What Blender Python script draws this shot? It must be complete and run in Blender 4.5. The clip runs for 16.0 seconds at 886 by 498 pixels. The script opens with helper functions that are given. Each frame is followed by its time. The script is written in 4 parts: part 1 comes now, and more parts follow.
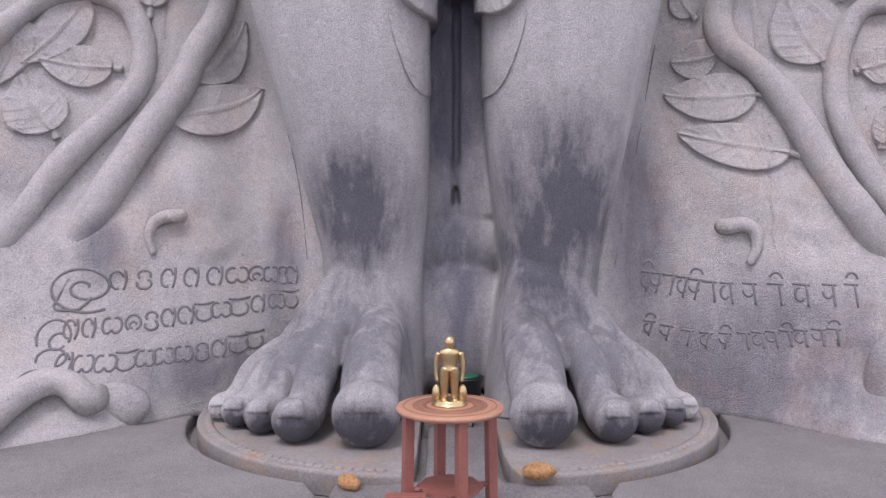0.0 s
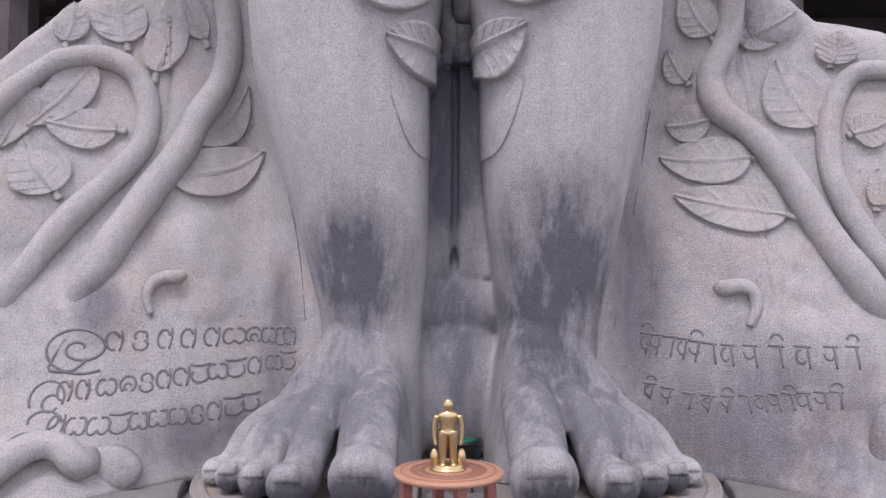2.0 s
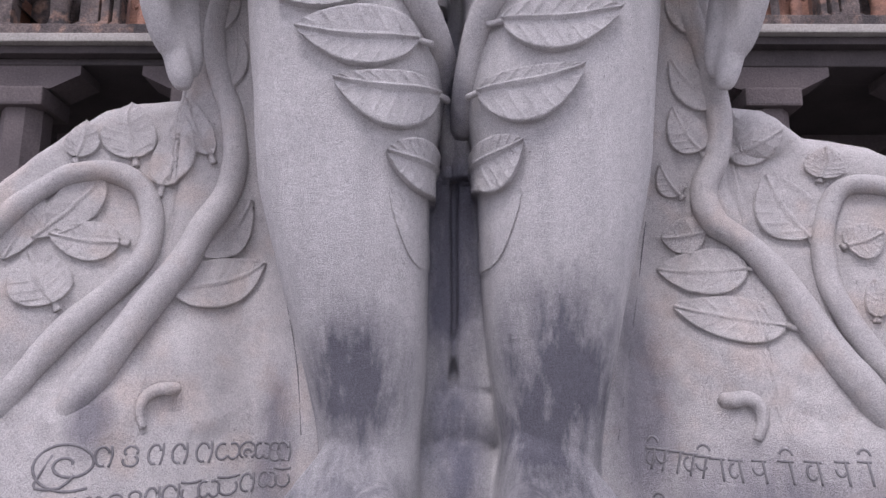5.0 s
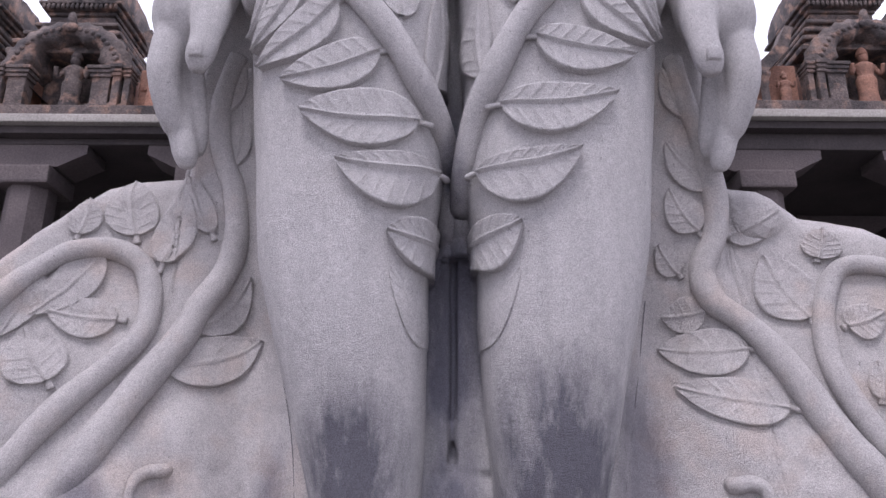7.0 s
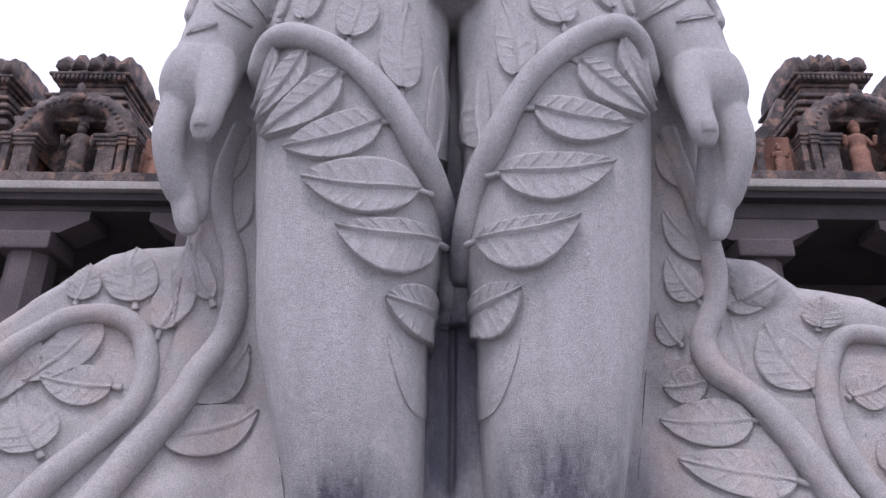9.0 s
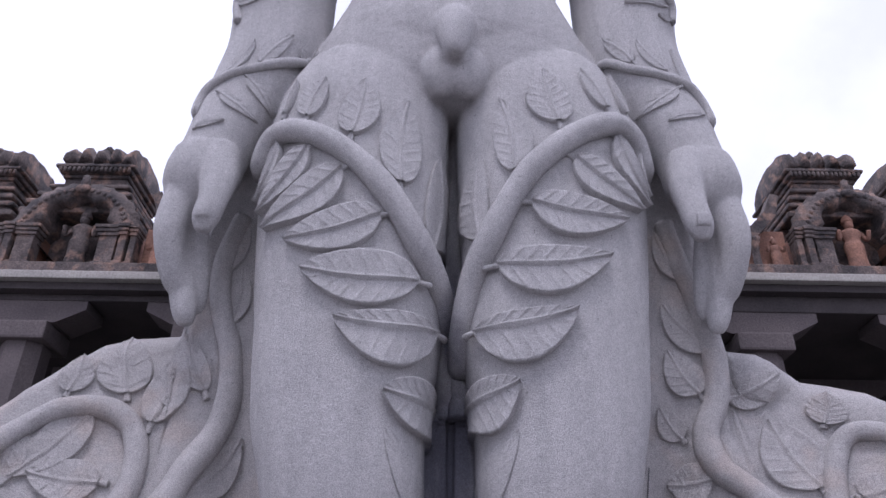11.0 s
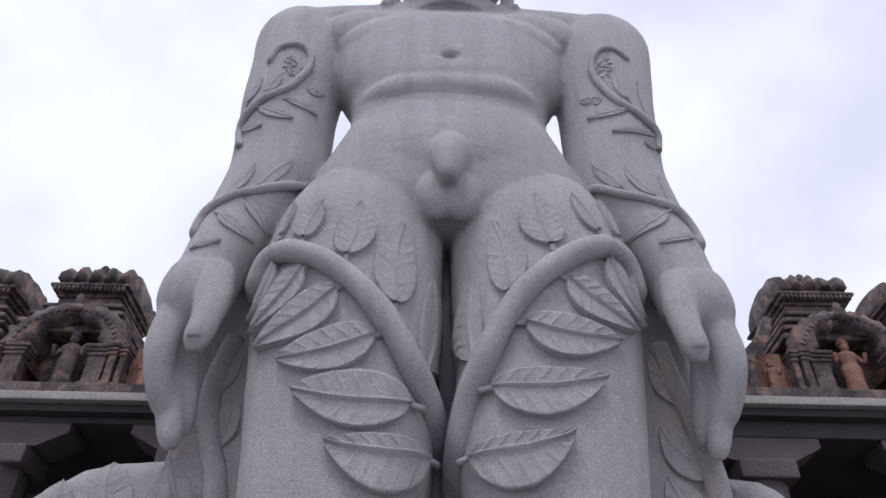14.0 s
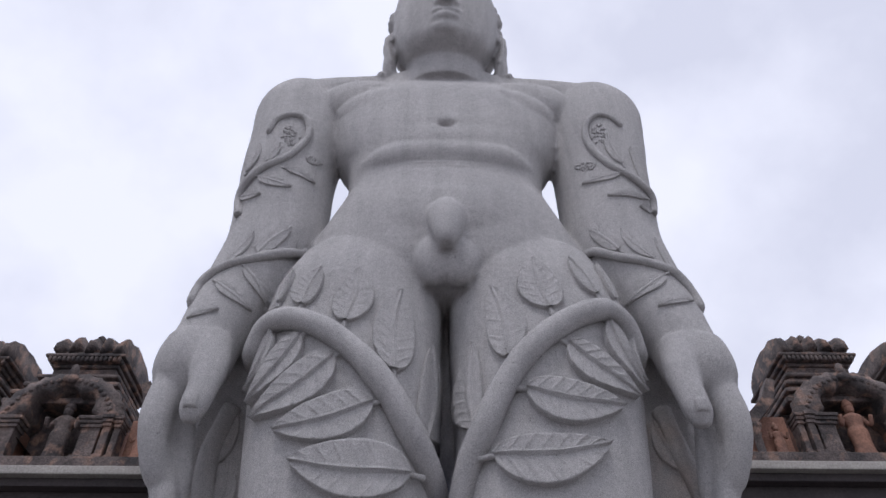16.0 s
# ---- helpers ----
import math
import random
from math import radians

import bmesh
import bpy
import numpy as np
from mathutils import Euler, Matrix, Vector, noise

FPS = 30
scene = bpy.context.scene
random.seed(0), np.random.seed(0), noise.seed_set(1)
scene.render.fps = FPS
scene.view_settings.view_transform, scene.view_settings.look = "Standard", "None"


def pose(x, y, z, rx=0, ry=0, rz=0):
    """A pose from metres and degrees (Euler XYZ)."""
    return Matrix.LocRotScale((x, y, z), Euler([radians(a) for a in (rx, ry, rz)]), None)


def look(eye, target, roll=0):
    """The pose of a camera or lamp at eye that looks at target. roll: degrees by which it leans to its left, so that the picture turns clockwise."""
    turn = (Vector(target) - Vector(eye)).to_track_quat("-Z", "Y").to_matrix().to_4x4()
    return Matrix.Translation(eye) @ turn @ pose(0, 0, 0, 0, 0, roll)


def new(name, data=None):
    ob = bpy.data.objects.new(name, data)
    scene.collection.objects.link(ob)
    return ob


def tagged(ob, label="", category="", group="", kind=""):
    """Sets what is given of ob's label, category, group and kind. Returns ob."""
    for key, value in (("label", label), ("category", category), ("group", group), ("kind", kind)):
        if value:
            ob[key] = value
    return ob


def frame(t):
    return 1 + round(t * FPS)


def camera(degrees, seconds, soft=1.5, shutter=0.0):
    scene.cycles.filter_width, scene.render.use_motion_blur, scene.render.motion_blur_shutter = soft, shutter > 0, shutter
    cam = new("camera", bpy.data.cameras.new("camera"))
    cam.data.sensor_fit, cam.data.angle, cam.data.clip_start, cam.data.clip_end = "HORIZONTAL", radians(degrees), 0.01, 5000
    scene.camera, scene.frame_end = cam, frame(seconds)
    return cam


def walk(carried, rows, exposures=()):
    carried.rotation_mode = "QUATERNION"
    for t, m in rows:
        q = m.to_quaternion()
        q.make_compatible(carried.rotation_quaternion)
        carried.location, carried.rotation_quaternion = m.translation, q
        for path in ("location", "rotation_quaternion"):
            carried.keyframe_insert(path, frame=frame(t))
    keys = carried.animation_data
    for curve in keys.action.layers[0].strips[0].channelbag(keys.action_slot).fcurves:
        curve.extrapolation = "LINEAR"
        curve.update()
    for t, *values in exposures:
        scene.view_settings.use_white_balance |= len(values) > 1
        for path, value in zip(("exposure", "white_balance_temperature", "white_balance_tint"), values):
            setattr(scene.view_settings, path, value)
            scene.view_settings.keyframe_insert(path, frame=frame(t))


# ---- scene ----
from mathutils.bvhtree import BVHTree

cam = camera(61.47, 16.0)
# the camera tilts up from a fixed stand: seconds, pitch, yaw, roll in degrees
EYE, TILT = (-0.13, 0.0, 1.75), -1.5
ROWS = [
    (0.0, 0.00, 0.00, -0.00),
    (0.5, 1.11, -0.02, 0.10),
    (1.0, 2.26, -0.05, 0.16),
    (1.5, 3.26, -0.06, 0.10),
    (2.0, 4.68, -0.09, 0.11),
    (2.5, 5.89, -0.12, 0.09),
    (3.0, 7.24, -0.17, 0.03),
    (3.5, 8.30, -0.17, 0.06),
    (4.0, 9.87, -0.19, -0.00),
    (6.5, 17.86, -0.11, 0.26),
    (7.0, 19.23, -0.18, 0.32),
    (7.5, 20.30, -0.18, 0.35),
    (8.0, 21.63, -0.20, 0.48),
    (8.5, 22.94, -0.20, 0.54),
    (11.0, 31.45, -0.24, 0.86),
    (11.5, 33.24, -0.22, 1.17),
    (12.0, 35.05, -0.30, 1.33),
    (12.5, 36.47, -0.29, 1.41),
    (13.0, 37.74, -0.28, 1.39),
    (13.5, 39.09, -0.40, 1.22),
    (14.0, 40.71, -0.62, 0.91),
    (14.5, 41.88, -0.74, 0.69),
    (15.0, 43.12, -0.77, 0.30),
    (15.5, 44.22, -0.80, 0.13),
    (16.0, 45.73, -0.76, 0.08),
]
walk(cam, [(t, pose(*EYE, 90 + TILT + pitch, 0, yaw) @ pose(0, 0, 0, 0, 0, roll)) for t, pitch, yaw, roll in ROWS],
     exposures=[(0.0, 0.48, 6380, 24), (4.0, 0.52, 6320, 24), (8.5, 0.38, 6150, 25), (11.0, 0.11, 5900, 24), (13.0, -0.06, 6000, 21), (16.0, -0.29, 6200, 16)])

# ---- sky and sun: bright overcast ----
world = bpy.data.worlds.new("overcast_sky")
scene.world = world
world.use_nodes = True
wn, wl = world.node_tree.nodes, world.node_tree.links
wn.clear()
w_out = wn.new("ShaderNodeOutputWorld")
w_bg = wn.new("ShaderNodeBackground")
w_sky = wn.new("ShaderNodeTexSky")
w_sky.sky_type, w_sky.sun_disc = "NISHITA", False
w_sky.sun_elevation, w_sky.sun_rotation = radians(63), radians(198)
w_gain = wn.new("ShaderNodeMix")
w_gain.data_type, w_gain.blend_type = "RGBA", "MULTIPLY"
w_gain.inputs[0].default_value = 1.0
w_gain.inputs[7].default_value = (0.09, 0.09, 0.09, 1)
w_co = wn.new("ShaderNodeTexCoord")
w_noise = wn.new("ShaderNodeTexNoise")
w_noise.inputs["Scale"].default_value, w_noise.inputs["Detail"].default_value = 3.4, 7
w_noise.inputs["Roughness"].default_value = 0.5
w_ramp = wn.new("ShaderNodeValToRGB")
w_ramp.color_ramp.elements[0].position, w_ramp.color_ramp.elements[0].color = 0.37, (0.80, 0.83, 0.93, 1)
w_ramp.color_ramp.elements[1].position, w_ramp.color_ramp.elements[1].color = 0.62, (1.04, 1.07, 1.15, 1)
w_mix = wn.new("ShaderNodeMix")
w_mix.data_type = "RGBA"
w_mix.inputs[0].default_value = 0.90
wl.new(w_co.outputs["Generated"], w_noise.inputs["Vector"])
wl.new(w_noise.outputs["Fac"], w_ramp.inputs["Fac"])
wl.new(w_sky.outputs["Color"], w_gain.inputs[6])
wl.new(w_gain.outputs[2], w_mix.inputs[6])
wl.new(w_ramp.outputs["Color"], w_mix.inputs[7])
wl.new(w_mix.outputs[2], w_bg.inputs["Color"])
wl.new(w_bg.outputs["Background"], w_out.inputs["Surface"])
w_bg.inputs["Strength"].default_value = 1.15

sun = new("sun", bpy.data.lights.new("sun", "SUN"))
sun.data.energy, sun.data.angle, sun.data.color = 1.4, radians(18), (1.0, 0.97, 0.93)
sun.matrix_world = look((-4, -5, 24), (0, 7, 0))


# ---- materials ----
def mat(name, base, dark, rough=0.85, fine=60.0, coarse=0.9, bump=0.35, grain=0.25, mottle=0.5, warm=None, metal=0.0, pieces=0.0, middle=0.0, streaks=0.0):
    """Stone, wood or metal: two scales of mottling and a fine relief."""
    m = bpy.data.materials.new(name)
    m.use_nodes = True
    n, l = m.node_tree.nodes, m.node_tree.links
    bs = n["Principled BSDF"]
    bs.inputs["Roughness"].default_value, bs.inputs["Metallic"].default_value = rough, metal
    co = n.new("ShaderNodeNewGeometry")
    big = n.new("ShaderNodeTexNoise")
    big.inputs["Scale"].default_value, big.inputs["Detail"].default_value, big.inputs["Roughness"].default_value = coarse, 6, 0.6
    small = n.new("ShaderNodeTexNoise")
    small.inputs["Scale"].default_value, small.inputs["Detail"].default_value, small.inputs["Roughness"].default_value = fine, 3, 0.7
    l.new(co.outputs["Position"], big.inputs["Vector"])
    l.new(co.outputs["Position"], small.inputs["Vector"])
    ramp = n.new("ShaderNodeMapRange")
    ramp.inputs["From Min"].default_value, ramp.inputs["From Max"].default_value = 0.38, 0.62
    l.new(big.outputs["Fac"], ramp.inputs["Value"])
    mul = n.new("ShaderNodeMath")
    mul.operation = "MULTIPLY"
    mul.inputs[1].default_value = mottle
    l.new(ramp.outputs["Result"], mul.inputs[0])
    mix = n.new("ShaderNodeMix")
    mix.data_type = "RGBA"
    mix.inputs[6].default_value, mix.inputs[7].default_value = (*base, 1), (*dark, 1)
    l.new(mul.outputs[0], mix.inputs[0])
    tone = mix.outputs[2]
    if warm:
        wn2 = n.new("ShaderNodeTexNoise")
        wn2.inputs["Scale"].default_value, wn2.inputs["Detail"].default_value = coarse * 1.9, 5
        sh = n.new("ShaderNodeVectorMath")
        sh.operation = "ADD"
        sh.inputs[1].default_value = (31.0, 7.0, 13.0)
        l.new(co.outputs["Position"], sh.inputs[0])
        l.new(sh.outputs[0], wn2.inputs["Vector"])
        wr = n.new("ShaderNodeMapRange")
        wr.inputs["From Min"].default_value, wr.inputs["From Max"].default_value = 0.52, 0.68
        wr.inputs["To Max"].default_value = warm[3]
        l.new(wn2.outputs["Fac"], wr.inputs["Value"])
        wm = n.new("ShaderNodeMix")
        wm.data_type = "RGBA"
        wm.inputs[7].default_value = (*warm[:3], 1)
        l.new(wr.outputs["Result"], wm.inputs[0])
        l.new(tone, wm.inputs[6])
        tone = wm.outputs[2]
    gr = n.new("ShaderNodeMapRange")
    gr.inputs["From Min"].default_value, gr.inputs["From Max"].default_value = 0.3, 0.7
    gr.inputs["To Min"].default_value, gr.inputs["To Max"].default_value = 1.0 - grain, 1.0 + grain
    l.new(small.outputs["Fac"], gr.inputs["Value"])
    val = gr.outputs["Result"]
    relief = small.outputs["Fac"]
    if middle:
        md = n.new("ShaderNodeTexNoise")
        md.inputs["Scale"].default_value, md.inputs["Detail"].default_value, md.inputs["Roughness"].default_value = middle, 8, 0.72
        l.new(co.outputs["Position"], md.inputs["Vector"])
        mr = n.new("ShaderNodeMapRange")
        mr.inputs["From Min"].default_value, mr.inputs["From Max"].default_value = 0.3, 0.7
        mr.inputs["To Min"].default_value, mr.inputs["To Max"].default_value = 0.88, 1.10
        l.new(md.outputs["Fac"], mr.inputs["Value"])
        mm = n.new("ShaderNodeMath")
        mm.operation = "MULTIPLY"
        l.new(val, mm.inputs[0])
        l.new(mr.outputs["Result"], mm.inputs[1])
        val = mm.outputs[0]
        ra = n.new("ShaderNodeMath")
        l.new(small.outputs["Fac"], ra.inputs[0])
        l.new(md.outputs["Fac"], ra.inputs[1])
        relief = ra.outputs[0]
    if streaks:
        flow = n.new("ShaderNodeVectorMath")
        flow.operation = "MULTIPLY"
        flow.inputs[1].default_value = (4.5, 4.5, 0.30)
        l.new(co.outputs["Position"], flow.inputs[0])
        fn = n.new("ShaderNodeTexNoise")
        fn.inputs["Scale"].default_value, fn.inputs["Detail"].default_value, fn.inputs["Roughness"].default_value = 1.0, 6, 0.6
        l.new(flow.outputs[0], fn.inputs["Vector"])
        pit = n.new("ShaderNodeTexNoise")
        pit.inputs["Scale"].default_value, pit.inputs["Detail"].default_value = 26.0, 2
        l.new(co.outputs["Position"], pit.inputs["Vector"])
        for noise_out, lo, hi, t0, t1 in ((fn.outputs["Fac"], 0.3, 0.7, 1.0 - streaks, 1.0 + streaks), (pit.outputs["Fac"], 0.70, 0.76, 1.0, 0.62)):
            fr = n.new("ShaderNodeMapRange")
            fr.inputs["From Min"].default_value, fr.inputs["From Max"].default_value = lo, hi
            fr.inputs["To Min"].default_value, fr.inputs["To Max"].default_value = t0, t1
            l.new(noise_out, fr.inputs["Value"])
            fm = n.new("ShaderNodeMath")
            fm.operation = "MULTIPLY"
            l.new(val, fm.inputs[0])
            l.new(fr.outputs["Result"], fm.inputs[1])
            val = fm.outputs[0]
    if pieces:
        inf = n.new("ShaderNodeObjectInfo")
        pr = n.new("ShaderNodeMapRange")
        pr.inputs["To Min"].default_value, pr.inputs["To Max"].default_value = 1.0 - pieces, 1.0 + pieces
        l.new(inf.outputs["Random"], pr.inputs["Value"])
        pm = n.new("ShaderNodeMath")
        pm.operation = "MULTIPLY"
        l.new(val, pm.inputs[0])
        l.new(pr.outputs["Result"], pm.inputs[1])
        val = pm.outputs[0]
    sc = n.new("ShaderNodeVectorMath")
    sc.operation = "SCALE"
    l.new(tone, sc.inputs[0])
    l.new(val, sc.inputs["Scale"])
    l.new(sc.outputs[0], bs.inputs["Base Color"])
    bp = n.new("ShaderNodeBump")
    bp.inputs["Strength"].default_value, bp.inputs["Distance"].default_value = bump, 0.02
    l.new(relief, bp.inputs["Height"])
    l.new(bp.outputs["Normal"], bs.inputs["Normal"])
    return m


def stain_and_shade(m, spots, colour, scale=3.0, amount=0.8, edge=(0.35, 0.62)):
    """Water stains and painted shade on a stone: soft patches round centres (x, y, z, rx, ry, rz) with ragged edges."""
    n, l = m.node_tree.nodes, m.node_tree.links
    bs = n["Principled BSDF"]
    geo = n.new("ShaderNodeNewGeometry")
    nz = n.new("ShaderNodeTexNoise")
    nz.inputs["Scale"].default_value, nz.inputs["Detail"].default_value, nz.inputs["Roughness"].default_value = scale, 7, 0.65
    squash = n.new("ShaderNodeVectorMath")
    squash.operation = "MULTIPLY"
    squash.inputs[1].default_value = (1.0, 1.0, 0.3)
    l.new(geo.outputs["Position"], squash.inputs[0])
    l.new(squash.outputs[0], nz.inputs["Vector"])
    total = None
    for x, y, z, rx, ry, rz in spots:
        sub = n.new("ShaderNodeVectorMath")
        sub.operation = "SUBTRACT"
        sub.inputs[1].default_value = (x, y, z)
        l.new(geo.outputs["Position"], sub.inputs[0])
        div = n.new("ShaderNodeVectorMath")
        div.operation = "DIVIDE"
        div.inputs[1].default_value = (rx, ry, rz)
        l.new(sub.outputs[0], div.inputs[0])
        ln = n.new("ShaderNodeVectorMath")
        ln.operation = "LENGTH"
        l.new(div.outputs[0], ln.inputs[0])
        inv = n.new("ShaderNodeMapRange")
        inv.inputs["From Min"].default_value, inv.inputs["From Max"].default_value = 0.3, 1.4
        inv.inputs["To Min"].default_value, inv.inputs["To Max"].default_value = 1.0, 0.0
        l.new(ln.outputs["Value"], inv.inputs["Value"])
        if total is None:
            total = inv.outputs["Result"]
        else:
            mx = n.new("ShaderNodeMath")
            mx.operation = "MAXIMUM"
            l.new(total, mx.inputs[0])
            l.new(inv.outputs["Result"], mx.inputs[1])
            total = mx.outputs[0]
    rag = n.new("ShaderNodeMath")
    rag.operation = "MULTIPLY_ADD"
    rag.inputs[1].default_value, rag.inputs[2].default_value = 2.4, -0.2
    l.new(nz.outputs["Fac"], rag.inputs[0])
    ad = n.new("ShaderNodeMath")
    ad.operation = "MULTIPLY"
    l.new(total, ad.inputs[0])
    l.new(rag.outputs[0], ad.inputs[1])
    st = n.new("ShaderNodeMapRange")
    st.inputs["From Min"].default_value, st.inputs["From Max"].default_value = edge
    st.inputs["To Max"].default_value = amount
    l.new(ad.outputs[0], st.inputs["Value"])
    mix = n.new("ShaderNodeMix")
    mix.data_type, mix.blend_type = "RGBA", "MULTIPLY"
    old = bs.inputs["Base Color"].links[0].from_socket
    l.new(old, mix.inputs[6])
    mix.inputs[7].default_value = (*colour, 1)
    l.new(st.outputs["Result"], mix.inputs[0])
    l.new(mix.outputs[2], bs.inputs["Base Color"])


GRANITE = mat("statue_granite", (0.46, 0.448, 0.44), (0.365, 0.356, 0.36), fine=85, coarse=0.8, grain=0.33, bump=0.85, middle=14, mottle=0.35, streaks=0.10)
MOUND = mat("mound_granite", (0.46, 0.44, 0.427), (0.37, 0.357, 0.353), fine=80, coarse=1.1, grain=0.33, bump=0.95, middle=11, streaks=0.05, warm=(0.48, 0.395, 0.34, 0.45))
PAVING = mat("paving_stone", (0.23, 0.216, 0.211), (0.155, 0.145, 0.145), fine=70, coarse=1.6, grain=0.42, bump=0.9, pieces=0.1, middle=14)
PLINTH = mat("plinth_stone", (0.25, 0.232, 0.218), (0.17, 0.16, 0.154), fine=50, coarse=2.2, grain=0.22, warm=(0.32, 0.2, 0.12, 0.5))
SLOT = mat("dirt_filled_joint", (0.05, 0.045, 0.042), (0.03, 0.03, 0.03), fine=40, coarse=2)
# dark colour that stands in for the shade inside cut lines
CARVED = mat("groove_shade", (0.17, 0.165, 0.17), (0.11, 0.105, 0.11), fine=40, coarse=3)
TEMPLE = mat("weathered_stucco", (0.145, 0.115, 0.105), (0.036, 0.031, 0.032), fine=30, coarse=2.9, grain=0.4, bump=1.0, mottle=0.95, warm=(0.31, 0.19, 0.14, 0.7))
NICHE = mat("ochre_stucco", (0.34, 0.175, 0.12), (0.13, 0.075, 0.06), fine=30, coarse=2.2, grain=0.3, bump=0.7, mottle=0.7)
EAVE = mat("eave_plaster", (0.36, 0.34, 0.31), (0.2, 0.19, 0.18), fine=30, coarse=1.8, grain=0.25)
# near-black copy: the hall's shade is put into the stone colour
SHADED_STONE = mat("shaded_stone", (0.06, 0.05, 0.05), (0.028, 0.025, 0.026), fine=35, coarse=1.5, grain=0.25)
# lighter copy of that stone, for pillars that catch daylight
LIT_SHAFT = mat("lit_shaft_stone", (0.12, 0.10, 0.10), (0.065, 0.055, 0.058), fine=35, coarse=1.5, grain=0.25, bump=0.6)
IRON = mat("rusty_iron", (0.12, 0.06, 0.045), (0.06, 0.035, 0.03), fine=80, coarse=8, rough=0.7)
WOOD = mat("red_brown_wood", (0.27, 0.10, 0.075), (0.19, 0.07, 0.055), fine=90, coarse=6, rough=0.45, grain=0.2, bump=0.15)
TOPWOOD = mat("carved_light_wood", (0.42, 0.22, 0.135), (0.33, 0.16, 0.10), fine=120, coarse=9, rough=0.4, grain=0.2, bump=0.2)
INLAY = mat("dark_wood_carving", (0.28, 0.13, 0.08), (0.2, 0.09, 0.06), fine=120, coarse=20, rough=0.5)
BRASS = mat("polished_brass", (0.62, 0.47, 0.25), (0.45, 0.31, 0.15), fine=90, coarse=14, rough=0.28, metal=1.0, grain=0.1, bump=0.05)
BRONZE = mat("dark_bronze", (0.36, 0.22, 0.13), (0.22, 0.13, 0.08), fine=90, coarse=20, rough=0.38, metal=1.0, grain=0.2, bump=0.1)
PLASTIC = mat("dark_plastic", (0.012, 0.016, 0.018), (0.02, 0.022, 0.024), fine=60, coarse=5, rough=0.4, bump=0.03, grain=0.05)
GREEN = mat("green_plastic", (0.01, 0.11, 0.06), (0.008, 0.08, 0.045), fine=60, coarse=5, rough=0.4, bump=0.03, grain=0.05)
HUSK = mat("coconut_husk", (0.45, 0.24, 0.10), (0.22, 0.11, 0.05), fine=60, coarse=14, grain=0.4, bump=0.9)


# ---- mesh helpers ----
def mesh_of(name, bm, material, smooth=True):
    me = bpy.data.meshes.new(name)
    bm.normal_update()
    bm.to_mesh(me)
    bm.free()
    for m in (material if isinstance(material, (list, tuple)) else [material]):
        me.materials.append(m)
    if smooth:
        me.polygons.foreach_set("use_smooth", [True] * len(me.polygons))
    return me


def part(name, bm, material, parent, label="", smooth=True):
    """Links a bmesh as one mesh object under a thing or a part."""
    ob = new(name, mesh_of(name, bm, material, smooth))
    ob.parent = parent
    return tagged(ob, label)


def thing(name, bm, material, label, category, group="", kind="", smooth=True):
    ob = new(name, mesh_of(name, bm, material, smooth) if bm else None)
    return tagged(ob, label, category, group, kind)


def curve_at(rows, u):
    """Catmull-Rom through rows of numbers, u from 0 to 1."""
    k = len(rows) - 1
    s = min(max(u, 0.0), 1.0) * k
    i = min(int(s), k - 1)
    f = s - i
    p = [np.array(rows[min(max(j, 0), k)], float) for j in (i - 1, i, i + 1, i + 2)]
    return 0.5 * (2 * p[1] + (p[2] - p[0]) * f + (2 * p[0] - 5 * p[1] + 4 * p[2] - p[3]) * f * f + (3 * p[1] - p[0] - 3 * p[2] + p[3]) * f ** 3)


def skin(bm, rings, caps=True):
    """Faces between rings of vertices, closed at both ends."""
    vs = [[bm.verts.new(c) for c in r] for r in rings]
    n = len(vs[0])
    for a, b in zip(vs, vs[1:]):
        for i in range(n):
            bm.faces.new((a[i], a[(i + 1) % n], b[(i + 1) % n], b[i]))
    if caps:
        bm.faces.new(vs[0][::-1])
        bm.faces.new(vs[-1])
    return vs


def loft(bm, rows, steps=40, n=36, power=2.0, flip=1.0):
    """A body of level sections: rows of z, centre x, centre y, half-width, half-depth."""
    rings = []
    for k in range(steps + 1):
        z, cx, cy, rx, ry = curve_at(rows, k / steps)
        ring = []
        for i in range(n):
            a = math.tau * i / n
            c, s = math.cos(a), math.sin(a)
            ring.append((flip * (cx + rx * math.copysign(abs(c) ** (2 / power), c)), cy + ry * math.copysign(abs(s) ** (2 / power), s), z))
        rings.append(ring)
    skin(bm, rings)


def tube(bm, rows, steps=24, n=14, flat=1.0, flip=1.0):
    """A rounded limb along rows of x, y, z, radius; flat squeezes it along its own second axis."""
    pts = [curve_at(rows, k / steps) for k in range(steps + 1)]
    rings, side = [], None
    for k, p in enumerate(pts):
        d = Vector(pts[min(k + 1, steps)][:3] - pts[max(k - 1, 0)][:3]).normalized()
        if side is None:
            side = d.orthogonal().normalized() if abs(d.x) > 0.9 else d.cross(Vector((1, 0, 0))).normalized()
        side = (side - d * side.dot(d)).normalized()
        up = d.cross(side)
        c, r = Vector(p[:3]), max(p[3], 0.001)
        ring = [c + side * (r * math.cos(math.tau * i / n) * flat) + up * (r * math.sin(math.tau * i / n)) for i in range(n)]
        rings.append([(flip * q.x, q.y, q.z) for q in ring])
    skin(bm, rings)


def ball(bm, c, r, u=20, v=14, flip=1.0):
    m = Matrix.Translation((flip * c[0], c[1], c[2])) @ Matrix.Diagonal((*r, 1.0))
    bmesh.ops.create_uvsphere(bm, u_segments=u, v_segments=v, radius=1.0, matrix=m)


